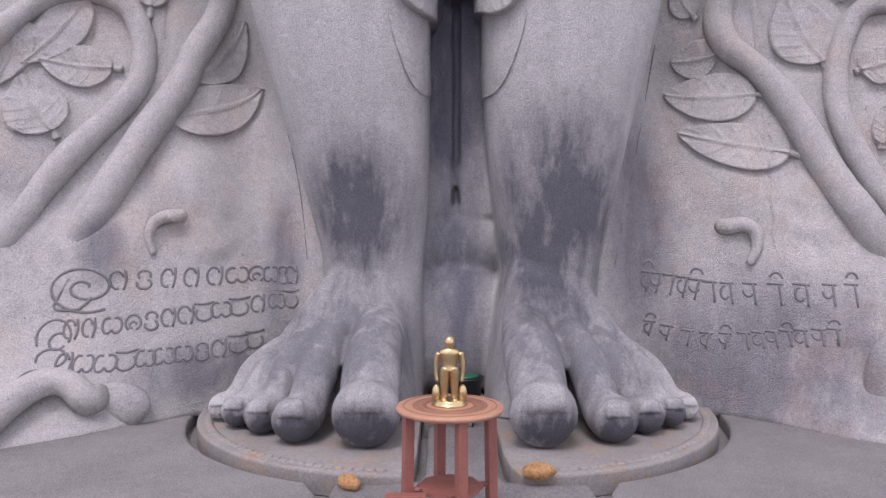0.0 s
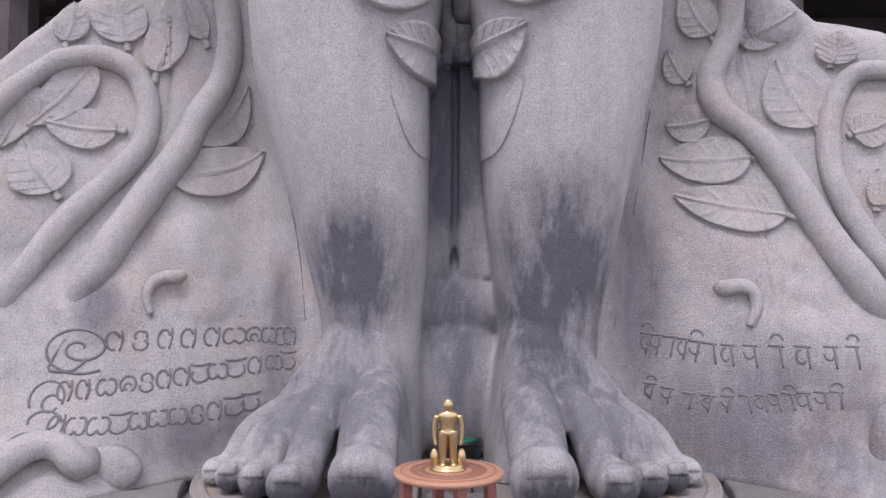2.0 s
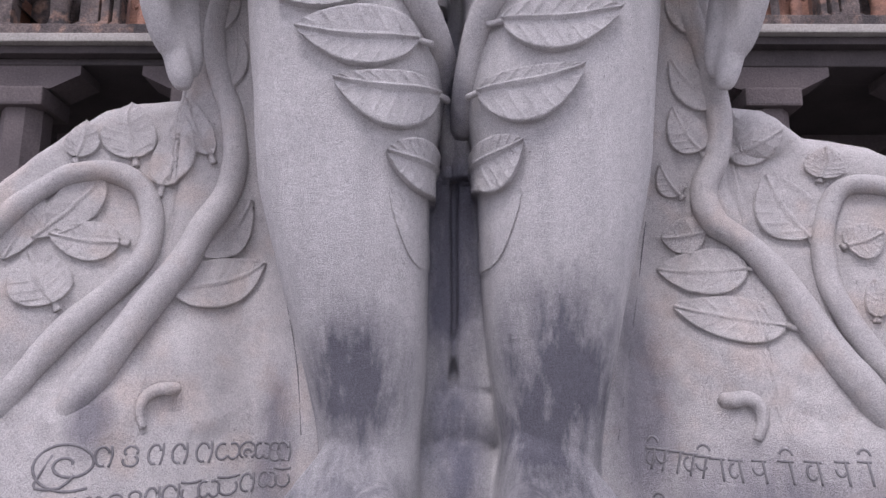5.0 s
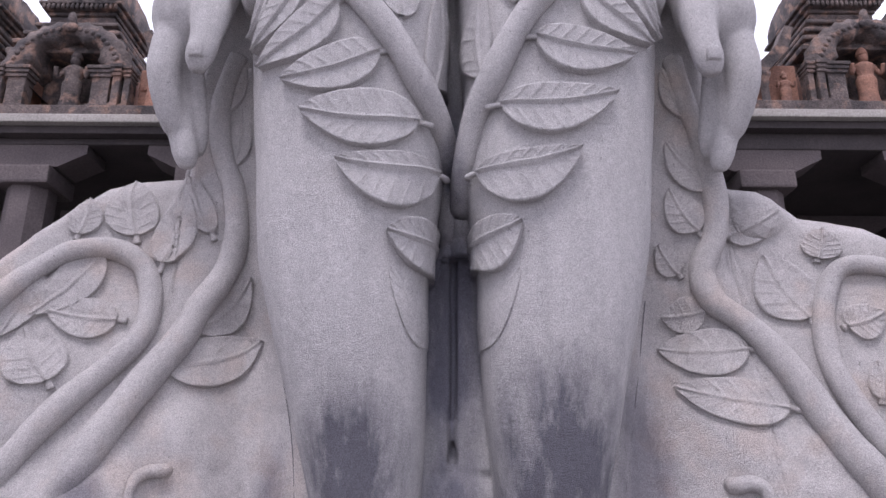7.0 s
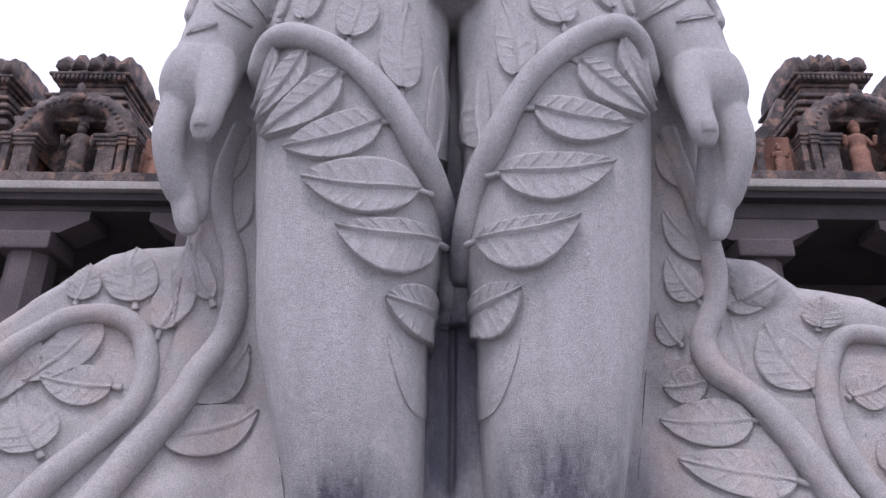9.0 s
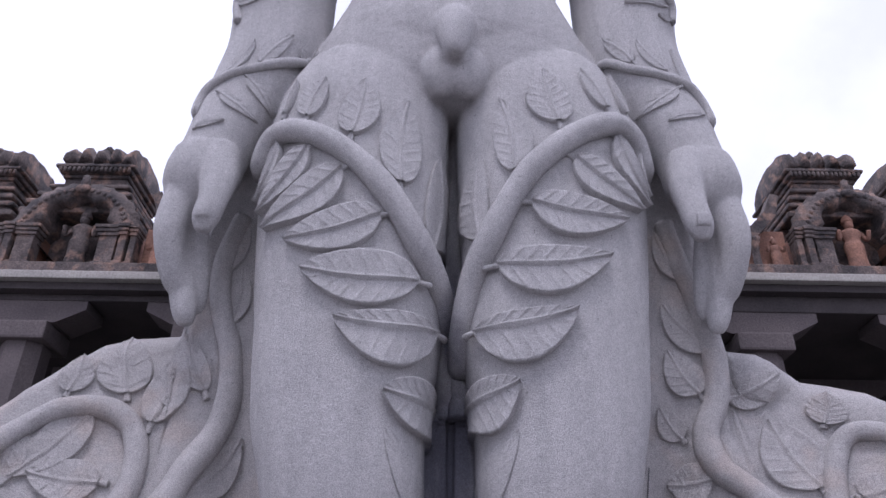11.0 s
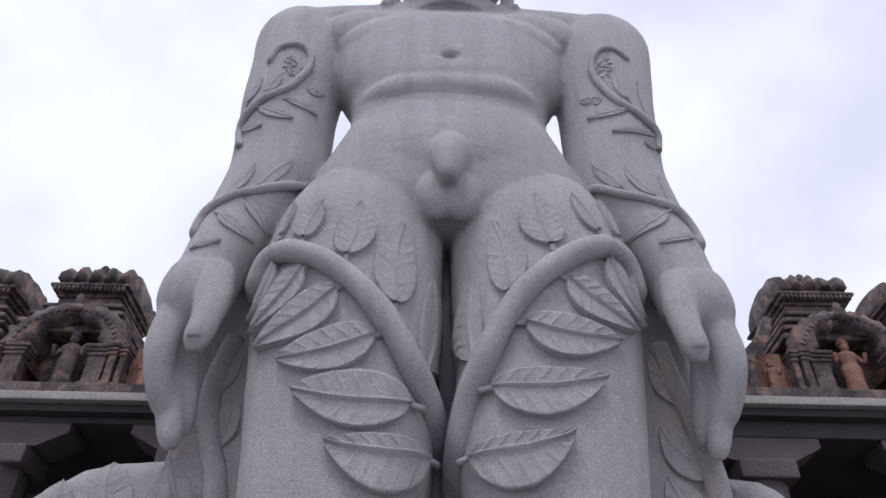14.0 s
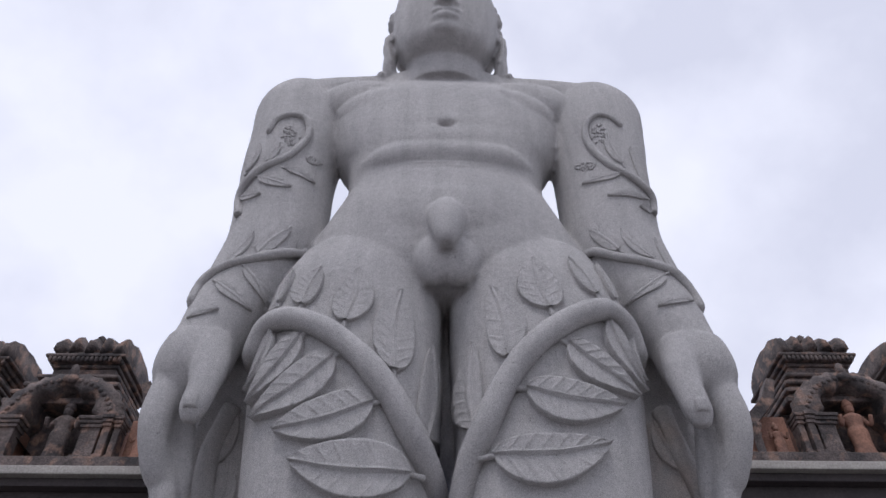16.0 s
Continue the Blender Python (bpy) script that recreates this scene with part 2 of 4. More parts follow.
def box(bm, lo, hi, bevel=0.0):
    m = Matrix.Translation([(a + b) / 2 for a, b in zip(lo, hi)]) @ Matrix.Diagonal((*[b - a for a, b in zip(lo, hi)], 1.0))
    made = bmesh.ops.create_cube(bm, size=1.0, matrix=m)["verts"]
    if bevel:
        edges = list({e for v in made for e in v.link_edges})
        bmesh.ops.bevel(bm, geom=edges, offset=bevel, segments=2, affect="EDGES", profile=0.6)


def lathe(bm, rows, n=32, at=(0, 0, 0)):
    """A turned body: rows of radius, height."""
    skin(bm, [[(at[0] + max(r, 0.0005) * math.cos(math.tau * i / n), at[1] + max(r, 0.0005) * math.sin(math.tau * i / n), at[2] + z) for i in range(n)] for r, z in rows])


def remeshed(bm, voxel, smooth_times, smooth_by=0.5):
    """One closed skin round overlapping bodies, with the creases softened."""
    for f in bm.faces:
        f.normal_update()
    bmesh.ops.recalc_face_normals(bm, faces=bm.faces[:])
    me = bpy.data.meshes.new("raw")
    bm.to_mesh(me)
    bm.free()
    ob = new("raw", me)
    r = ob.modifiers.new("remesh", "REMESH")
    r.mode, r.voxel_size, r.use_smooth_shade = "VOXEL", voxel, True
    s = ob.modifiers.new("smooth", "SMOOTH")
    s.factor, s.iterations = smooth_by, smooth_times
    done = bpy.data.meshes.new_from_object(ob.evaluated_get(bpy.context.evaluated_depsgraph_get()))
    bpy.data.objects.remove(ob)
    bpy.data.meshes.remove(me)
    return done


# ---- the statue: plain standing figure of granite ----
LEG = [(0.05, 0.92, 7.60, 0.50, 0.60), (0.8, 0.92, 7.56, 0.50, 0.56), (1.35, 0.93, 7.52, 0.49, 0.52), (1.9, 0.95, 7.50, 0.57, 0.60), (2.5, 0.98, 7.48, 0.67, 0.70),
       (3.2, 1.03, 7.45, 0.77, 0.80), (4.0, 1.11, 7.43, 0.88, 0.84), (4.8, 1.09, 7.42, 0.98, 0.88), (5.6, 1.135, 7.42, 1.025, 0.92),
       (6.4, 1.155, 7.43, 1.075, 0.95), (7.2, 1.145, 7.45, 1.095, 0.95), (7.9, 1.085, 7.47, 1.075, 0.92), (8.5, 0.85, 7.5, 1.1, 0.82)]
TORSO = [(7.75, 0, 7.50, 2.00, 0.75), (8.1, 0, 7.47, 2.02, 0.88), (8.6, 0, 7.45, 1.90, 0.93), (9.1, 0, 7.42, 1.70, 0.95), (9.65, 0, 7.40, 1.48, 0.88), (9.85, 0, 7.40, 1.43, 0.89),
         (10.3, 0, 7.38, 1.47, 0.94), (10.6, 0, 7.38, 1.64, 0.92), (11.0, 0, 7.38, 1.76, 0.90), (11.7, 0, 7.42, 1.88, 0.84), (12.2, 0, 7.5, 1.88, 0.68), (12.6, 0, 7.55, 1.7, 0.55), (12.9, 0, 7.5, 1.1, 0.55)]
ARM = [(12.75, 2.45, 7.55, 0.30, 0.35), (12.5, 2.46, 7.55, 0.66, 0.58), (12.0, 2.47, 7.5, 0.80, 0.68), (11.2, 2.42, 7.5, 0.78, 0.72), (10.5, 2.40, 7.5, 0.72, 0.70), (9.6, 2.38, 7.5, 0.68, 0.68),
       (9.0, 2.37, 7.48, 0.67, 0.64), (8.3, 2.50, 7.4, 0.61, 0.60), (7.7, 2.67, 7.25, 0.49, 0.50), (7.1, 2.79, 7.1, 0.39, 0.42), (6.75, 2.85, 7.02, 0.42, 0.36), (6.55, 2.87, 7.0, 0.42, 0.32)]
body = bmesh.new()
for side in (1, -1):
    loft(body, LEG if side > 0 else [(z, cx - 0.10 * min(max((3.2 - z) / 1.4, 0.0), 1.0), cy, rx, ry) for z, cx, cy, rx, ry in LEG], 60, 48, 2.55, side)
    loft(body, ARM if side > 0 else [(z, cx - 0.07 * min(max(z - 10.4, 0.0), 1.0), cy, rx * (1 - 0.06 * min(max(z - 10.4, 0.0), 1.0)), ry) for z, cx, cy, rx, ry in ARM], 50, 32, 2.1, side)
    # palm, thumb and fingers
    tube(body, [(2.86, 7.0, 6.95, 0.36), (2.89, 7.0, 6.6, 0.40), (2.95, 7.06, 6.25, 0.27), (2.97, 7.1, 5.95, 0.17)], 16, 20, 1.0, side)
    tube(body, [(2.68, 6.86, 6.9, 0.24), (2.58, 6.74, 6.5, 0.21), (2.57, 6.66, 6.15, 0.165), (2.60, 6.64, 5.9, 0.15), (2.61, 6.66, 5.74, 0.08)], 18, 16, 0.9, side)
    tube(body, [(3.0, 6.90, 6.35, 0.2), (3.04, 6.88, 5.95, 0.185), (3.0, 6.96, 5.6, 0.16), (2.93, 7.06, 5.34, 0.13), (2.91, 7.1, 5.25, 0.07)], 18, 14, 0.9, side)
    tube(body, [(2.98, 7.04, 6.2, 0.17), (2.94, 7.08, 5.7, 0.15), (2.87, 7.12, 5.3, 0.14), (2.80, 7.14, 5.02, 0.12), (2.78, 7.16, 4.9, 0.06)], 18, 14, 0.9, side)
    tube(body, [(2.90, 7.14, 6.2, 0.16), (2.80, 7.2, 5.7, 0.14), (2.76, 7.26, 5.3, 0.13), (2.74, 7.3, 5.1, 0.06)], 14, 12, 0.9, side)
    # foot: instep falling away to the outer side, and five toes
    off = 0.04 if side < 0 else -0.04
    FOOT = [(8.3, 0.50, 1.30, 0.5), (8.0, 0.38, 1.45, 1.2), (7.5, 0.33, 1.50, 1.75), (7.15, 0.33, 1.58, 1.62), (7.0, 0.33, 1.76, 1.44), (6.86, 0.34, 1.94, 1.20), (6.74, 0.36, 2.0, 0.96), (6.66, 0.40, 1.96, 0.72), (6.61, 0.45, 1.86, 0.42)]
    rings = []
    for k in range(41):
        fy, xin, xout, h = curve_at(FOOT, k / 40)
        lean = 0.42 * min(max((7.1 - fy) / 0.6, 0.0), 1.0)
        ring = []
        for i in range(29):
            u = 0.5 - 0.5 * math.cos(math.pi * i / 28)
            rise = (1 - (1 - min(u / 0.30, 1.0)) ** 2.4) if u < 0.30 else 1 - ((u - 0.30) / 0.70) ** 2.8
            ring.append((side * (xin + (xout - xin) * u + off), fy + lean * u, 0.05 + (h - 0.05) * max(0.0, rise)))
        rings.append(ring)
    skin(body, rings)
    for x0, y0, z0, r0, x1, y1, r1 in ((0.66, 6.95, 0.98, 0.27, 0.70, 5.60, 0.262), (1.03, 6.95, 0.93, 0.19, 1.27, 5.75, 0.185), (1.28, 7.05, 0.86, 0.17, 1.60, 6.04, 0.152),
                                       (1.48, 7.18, 0.78, 0.15, 1.86, 6.24, 0.135), (1.66, 7.30, 0.66, 0.13, 2.07, 6.50, 0.115)):
        x0, x1 = x0 + off, x1 + off
        tube(body, [(x0, y0, z0 - r0 * 0.4, r0 * 0.8), (x0 + 0.45 * (x1 - x0), y0 + 0.45 * (y1 - y0), z0 * 0.60 + 0.06, r0 * 0.92), (x0 + 0.75 * (x1 - x0), y0 + 0.75 * (y1 - y0), r1 + 0.10, r1 * 0.92), (x1 - 0.01, y1 + 0.17, r1 + 0.06, r1 * 1.04),
                    (x1, y1 + 0.07, r1 + 0.05, r1 * 0.95), (x1, y1, r1 + 0.03, r1 * 0.62), (x1, y1 - 0.03, r1 + 0.02, r1 * 0.2)], 26, 20, 1.0, side)
    # ear, shoulder cap and collar slope
    tube(body, [(0.94, 7.2, 12.85, 0.08), (0.98, 7.18, 13.05, 0.12), (0.98, 7.2, 13.5, 0.12), (0.99, 7.25, 13.9, 0.15), (0.95, 7.35, 14.25, 0.08)], 14, 12, 1.4, side)
    tube(body, [(0.94, 7.02, 13.1, 0.05), (1.02, 7.0, 13.45, 0.05), (1.05, 7.02, 13.8, 0.055), (1.0, 7.1, 14.1, 0.05), (0.92, 7.0, 14.0, 0.05), (0.92, 6.95, 13.75, 0.045)], 20, 8, 1.0, side)
    ball(body, (1.10, 7.1, 12.82), (0.07, 0.07, 0.07), 10, 8, side)
    tube(body, [(0.55, 7.55, 13.0, 0.35), (1.2, 7.55, 12.62, 0.48), (1.9, 7.55, 12.4, 0.55), (2.5, 7.55, 12.2, 0.60)], 14, 20, 1.0, side)
    ball(body, (0.62, 7.12, 11.55), (1.15, 0.50, 0.62), flip=side)
    ball(body, (1.25, 7.3, 11.95), (0.95, 0.52, 0.62), flip=side)
    ball(body, (1.05, 7.17, 7.55), (1.0, 0.62, 1.45), 28, 18, side)
    ball(body, (0.86, 6.68, 11.72), (0.045, 0.06, 0.045), flip=side)
    ball(body, (0.14, 6.68, 8.05), (0.27, 0.22, 0.38), flip=side)
loft(body, TORSO, 60, 48, 2.2)
# belly roll, neck, head
tube(body, [(-1.30, 7.35, 10.08, 0.08), (-1.18, 7.06, 10.08, 0.16), (-0.75, 6.83, 10.08, 0.30), (0, 6.78, 10.08, 0.34), (0.75, 6.83, 10.08, 0.30), (1.18, 7.06, 10.08, 0.16), (1.30, 7.35, 10.08, 0.08)], 40, 24)
ball(body, (0, 6.97, 11.0), (1.25, 0.42, 0.55))
ball(body, (0, 6.95, 8.95), (1.2, 0.52, 0.85))
tube(body, [(0, 6.66, 8.9, 0.2), (0, 6.48, 8.62, 0.25), (0, 6.36, 8.3, 0.2), (0, 6.3, 8.05, 0.13), (0, 6.3, 7.97, 0.06)], 14, 16)
loft(body, [(12.5, 0, 7.5, 0.85, 0.7), (12.9, 0, 7.4, 0.74, 0.66), (13.7, 0, 7.35, 0.70, 0.64)], 10, 28)
loft(body, [(13.02, 0, 7.0, 0.42, 0.30), (13.15, 0, 6.95, 0.66, 0.50), (13.40, 0, 6.98, 0.82, 0.62), (13.90, 0, 7.05, 0.93, 0.78), (14.50, 0, 7.15, 0.97, 0.90), (15.10, 0, 7.2, 0.92, 0.88), (15.60, 0, 7.25, 0.66, 0.66), (15.80, 0, 7.25, 0.25, 0.25)], 30, 36, 2.2)
ball(body, (0, 6.48, 13.28), (0.26, 0.17, 0.17))
tube(body, [(-0.30, 6.42, 13.58, 0.05), (-0.14, 6.33, 13.63, 0.085), (0, 6.32, 13.61, 0.08), (0.14, 6.33, 13.63, 0.085), (0.30, 6.42, 13.58, 0.05)], 14, 10)
tube(body, [(-0.22, 6.40, 13.50, 0.06), (0, 6.33, 13.45, 0.11), (0.22, 6.40, 13.50, 0.06)], 10, 10)
tube(body, [(0, 6.22, 13.82, 0.15), (0, 6.22, 14.05, 0.14), (0, 6.3, 14.50, 0.10), (0, 6.33, 14.80, 0.08)], 12, 12)
for sx in (-1, 1):
    ball(body, (sx * 0.13, 6.33, 13.83), (0.1, 0.13, 0.1))
    ball(body, (sx * 0.42, 6.42, 14.42), (0.24, 0.12, 0.12))
    tube(body, [(sx * 0.16, 6.36, 14.63, 0.05), (sx * 0.45, 6.36, 14.72, 0.06), (sx * 0.75, 6.52, 14.58, 0.04)], 10, 8)
random.seed(5)
for k in range(120):
    a, zz = random.uniform(-0.2, math.pi + 0.2), random.uniform(13.80, 15.60)
    rr = 0.98 * math.sqrt(max(0.05, 1 - ((zz - 14.50) / 1.35) ** 2))
    ball(body, (rr * math.cos(a), 7.25 + 0.95 * rr * math.sin(a), zz), (0.13, 0.13, 0.13), 8, 6)
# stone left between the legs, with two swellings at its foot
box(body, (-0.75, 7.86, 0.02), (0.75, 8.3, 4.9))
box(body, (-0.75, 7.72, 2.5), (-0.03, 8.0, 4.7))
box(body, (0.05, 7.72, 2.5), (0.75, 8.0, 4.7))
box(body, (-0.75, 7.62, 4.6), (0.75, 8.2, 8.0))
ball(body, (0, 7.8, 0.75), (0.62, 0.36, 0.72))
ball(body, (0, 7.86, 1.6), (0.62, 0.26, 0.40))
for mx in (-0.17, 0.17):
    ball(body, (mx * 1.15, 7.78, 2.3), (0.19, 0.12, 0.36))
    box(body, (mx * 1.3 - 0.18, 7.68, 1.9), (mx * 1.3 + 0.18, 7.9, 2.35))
STATUE_SKIN = remeshed(body, 0.030, 3)
# chisel-worn unevenness, navel and the three fine belly lines
nv_all = len(STATUE_SKIN.vertices)
co_all, no_all = np.empty(nv_all * 3, np.float32), np.empty(nv_all * 3, np.float32)
STATUE_SKIN.vertices.foreach_get("co", co_all)
STATUE_SKIN.vertex_normals.foreach_get("vector", no_all)
co_all, no_all = co_all.reshape(-1, 3), no_all.reshape(-1, 3)
rough_all = np.array([0.010 * noise.noise((p[0] * 1.6, p[1] * 1.6, p[2] * 1.6)) + 0.004 * noise.noise((p[0] * 6, p[1] * 6, p[2] * 6)) for p in co_all.tolist()])
px, py, pz = co_all.T
front = py < 7.2
rough_all -= front * 0.16 * np.exp(-((px / 0.10) ** 2 + ((pz - 10.60) / 0.06) ** 2))
for zz in (9.68, 9.75, 9.82):
    rough_all -= front * 0.018 * np.exp(-((pz - zz - 0.03 * (px / 1.2) ** 2) / 0.018) ** 2) * np.exp(-np.clip(px, -3, 3) ** 4)
co_all += no_all * rough_all[:, None].astype(np.float32)
STATUE_SKIN.vertices.foreach_set("co", co_all.ravel())
STATUE_SKIN.update()
# nails: thin plates laid on the toes and thumbs
raw_tree = BVHTree.FromPolygons([v.co[:] for v in STATUE_SKIN.vertices], [p.vertices[:] for p in STATUE_SKIN.polygons])
bm = bmesh.new()
bm.from_mesh(STATUE_SKIN)
for side in (1, -1):
    off = 0.04 if side < 0 else -0.04
    for cx, cy, cz, hw, hl, down in ((0.70, 5.68, 0.45, 0.175, 0.14, 0.45), (1.27, 5.82, 0.33, 0.115, 0.09, 0.5), (1.60, 6.10, 0.28, 0.095, 0.07, 0.5), (1.86, 6.30, 0.25, 0.085, 0.06, 0.5), (2.07, 6.56, 0.21, 0.07, 0.05, 0.5), (2.60, 6.4, 5.93, 0.085, 0.09, 0.05)):
        way = Vector((0, 1, -1.0 * down)).normalized()
        up = Vector((0, down, 1)).normalized()
        rows = []
        for i in range(9):
            u = 2 * i / 8 - 1
            row = []
            for j in range(9):
                w = 2 * j / 8 - 1
                q = Vector((side * (cx + (off if cz < 1 else 0.0) + hw * w * (1 - 0.18 * max(0, u) ** 2)), cy, cz)) + up * (hl * u * (1 - 0.35 * w * w * (u > 0)))
                hit, nr, _, _ = raw_tree.ray_cast(q - way * 0.8, way, 2.0)
                if hit is None:
                    hit, nr = q, Vector((0, -1, 0))
                row.append(bm.verts.new(hit + (nr if nr.dot(way) < 0 else -nr) * (-0.012 if i in (0, 8) or j in (0, 8) else 0.024)))
            rows.append(row)
        for a, c in zip(rows, rows[1:]):
            for j in range(8):
                f = bm.faces.new((a[j], a[j + 1], c[j + 1], c[j]))
                f.smooth = True
                f.normal_update()
                if f.normal.dot(way) > 0:
                    f.normal_flip()
bm.to_mesh(STATUE_SKIN)
bm.free()
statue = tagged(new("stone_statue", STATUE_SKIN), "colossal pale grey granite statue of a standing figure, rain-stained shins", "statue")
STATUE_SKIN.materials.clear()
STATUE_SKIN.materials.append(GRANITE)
stain_and_shade(GRANITE, [(0.98, 6.85, 1.95, 0.66, 0.9, 0.95), (-0.92, 6.85, 1.9, 0.52, 0.9, 0.72), (0.8, 6.9, 1.5, 0.55, 0.9, 0.6)], (0.2, 0.205, 0.26), 5.5, 0.92, (0.14, 0.84))
# darker blue-grey down the recess and groove between the legs
stain_and_shade(GRANITE, [(0, 7.7, 3.4, 0.36, 0.6, 1.5), (0, 7.8, 1.2, 0.34, 0.6, 1.2), (0, 7.4, 5.2, 0.2, 0.5, 1.0)], (0.28, 0.29, 0.38), 3.2, 0.9, (0.1, 0.85))
stain_and_shade(GRANITE, [(1.05, 6.4, 0.75, 1.15, 1.1, 0.70), (-1.05, 6.4, 0.75, 1.15, 1.1, 0.70)], (0.34, 0.345, 0.39), 7.0, 0.90, (0.11, 0.92))
# toe fronts coloured darker low down, next to the slab
stain_and_shade(GRANITE, [(sx * x, y, z, rx, 0.3, rz) for sx in (-1, 1) for x, y, z, rx, rz in ((0.70, 5.52, 0.16, 0.42, 0.27), (1.29, 5.76, 0.12, 0.28, 0.24), (1.575, 5.98, 0.1, 0.24, 0.2), (1.83, 6.18, 0.1, 0.22, 0.18))], (0.17, 0.17, 0.22), 6.0, 0.92, (0.2, 0.7))
# shade painted where mound meets leg; darker patches at the mound's foot
stain_and_shade(MOUND, [(1.85, 7.4, 1.7, 0.32, 0.9, 1.2), (-1.75, 7.4, 1.3, 0.22, 0.9, 0.8), (2.7, 6.8, 0.45, 1.5, 1.2, 0.85), (-2.3, 6.9, 0.4, 0.7, 0.7, 0.3), (-3.3, 6.9, 1.6, 0.2, 0.6, 0.3)], (0.42, 0.42, 0.48), 3.4, 0.88, (0.10, 0.85))
STATUE_BVH = BVHTree.FromPolygons([v.co[:] for v in STATUE_SKIN.vertices], [p.vertices[:] for p in STATUE_SKIN.polygons])


# ---- the carved mounds beside the legs ----
def mound_top(x, side):
    a = abs(x)
    if side < 0:
        rows = ((1.0, 7.9), (2.55, 7.85), (2.84, 7.4), (2.94, 6.5), (2.97, 5.45), (3.05, 5.16), (3.51, 5.08), (3.81, 4.96), (4.09, 4.67), (4.36, 4.36), (4.61, 4.0), (4.83, 3.5), (5.5, 2.8), (6.4, 1.8), (7.2, 0.9))
    else:
        rows = ((1.0, 7.9), (2.55, 7.85), (2.84, 7.4), (2.96, 6.5), (3.02, 5.4), (3.09, 5.08), (3.44, 5.01), (3.66, 4.79), (3.78, 4.64), (4.06, 4.56), (4.36, 4.46), (4.52, 4.33), (4.80, 4.12), (5.5, 2.9), (6.4, 1.9), (7.2, 0.9))
    return float(np.interp(a, [r[0] for r in rows], [r[1] for r in rows]))


def mound_face(x, z, side):
    """The depth of the mound's front at x and height z."""
    a = abs(x)
    y = 7.05 - 0.24 * min(max(a - 2.4, 0), 2.2) + 0.15 * (z if a > 3.0 else min(z, 3.3 + 0.25 * max(z - 3.3, 0.0) + 8 * max(a - 2.85, 0.0))) + 0.10 * math.sin(1.3 * a + 0.9 * min(z, 3.5))
    y += 0.35 * math.exp(-((a - 1.75 - 0.12 * z) / 0.38) ** 2) * min(max((4.6 - z) / 1.4, 0.0), 1.0)
    lumps = ((2.55, 2.1, 0.4, 0.09), (2.38, 1.62, 0.2, 0.06), (3.3, 1.75, 0.5, 0.07), (4.2, 2.6, 0.5, 0.08)) if side < 0 else ((2.9, 2.15, 0.4, 0.07), (3.4, 1.95, 0.35, 0.06), (3.3, 4.6, 0.3, 0.12), (3.6, 1.2, 0.5, 0.06))
    for lx, lz, lr, lh in lumps:
        y -= lh * max(0.0, 1 - ((a - lx) ** 2 + (z - lz) ** 2) / lr ** 2) ** 0.7
    y -= 0.07 / (1 + math.exp((z - 1.86 - 0.05 * math.sin(5 * a)) * 22)) * min(max((a - 2.9) / 0.3, 0.0), 1.0)
    y -= 0.85 * min(max((a - 2.5) / 1.4, 0.0), 1.0) * math.exp(-max(z, 0.0) / 0.30)
    return y


def build_mound(side):
    bm = bmesh.new()
    nu, nv = 130, 130
    front = []
    for i in range(nu + 1):
        x = 1.15 + (7.2 - 1.15) * i / nu
        top = mound_top(x, side)
        col = []
        for j in range(nv + 1):
            z = -0.02 + (top + 0.02) * j / nv
            y = mound_face(x, z, side)
            e = max(0.0, 1 - (top - z) / 0.35)
            y += 0.42 * (1 - math.sqrt(max(0.0, 1 - e * e)))
            y += 0.04 * noise.noise((x * 1.7, z * 1.7, side * 5)) + 0.016 * noise.noise((x * 6, z * 6, side))
            col.append(bm.verts.new((side * x, y, z)))
        col.append(bm.verts.new((side * x, col[-1].co.y + 0.35, top - 0.05)))
        col.append(bm.verts.new((side * x, 8.6, -0.02)))
        front.append(col)
    for a, b in zip(front, front[1:]):
        for j in range(len(a) - 1):
            f = (a[j], b[j], b[j + 1], a[j + 1])
            bm.faces.new(f if side > 0 else f[::-1])
    bmesh.ops.holes_fill(bm, edges=[e for e in bm.edges if e.is_boundary], sides=0)
    return bm


mounds, mound_bvh = {}, {}
for side in (-1, 1):
    ob = thing("carved_mound", build_mound(side), MOUND, "pale granite anthill mound carved with creepers and inscription beside the statue", "carved rock", "mounds beside the statue")
    mounds[side] = ob
    mound_bvh[side] = BVHTree.FromPolygons([v.co[:] for v in ob.data.vertices], [p.vertices[:] for p in ob.data.polygons])

# ---- ground, paving and plinths ----
bm = bmesh.new()
bmesh.ops.create_grid(bm, x_segments=60, y_segments=60, size=400)
ground = thing("ground", bm, PAVING, "worn grey stone courtyard ground around the statue", "ground", kind="structure")
ground.location.z = -0.13


def plinth_edge(side, a, grow=0.0):
    """The rounded front edge of the slab under one foot; a runs from 0 (outer end) to 1 (inner front corner)."""
    cx, cy, rx, ry = (0.42, 7.25, 2.00, 2.14)
    return side * (cx + (rx + grow) * math.cos(a * math.pi / 2)), cy - (ry + grow) * math.sin(a * math.pi / 2)


def prism(bm, outline, z0, z1, bevel=0.0):
    lo = [bm.verts.new((x, y, z0)) for x, y in outline]
    hi = [bm.verts.new((x, y, z1)) for x, y in outline]
    n = len(outline)
    bm.faces.new(lo[::-1])
    top = bm.faces.new(hi)
    for i in range(n):
        bm.faces.new((lo[i], lo[(i + 1) % n], hi[(i + 1) % n], hi[i]))
    bmesh.ops.recalc_face_normals(bm, faces=bm.faces[:])
    if bevel:
        bmesh.ops.bevel(bm, geom=list(top.edges), offset=bevel, segments=2, affect="EDGES", profile=0.5)


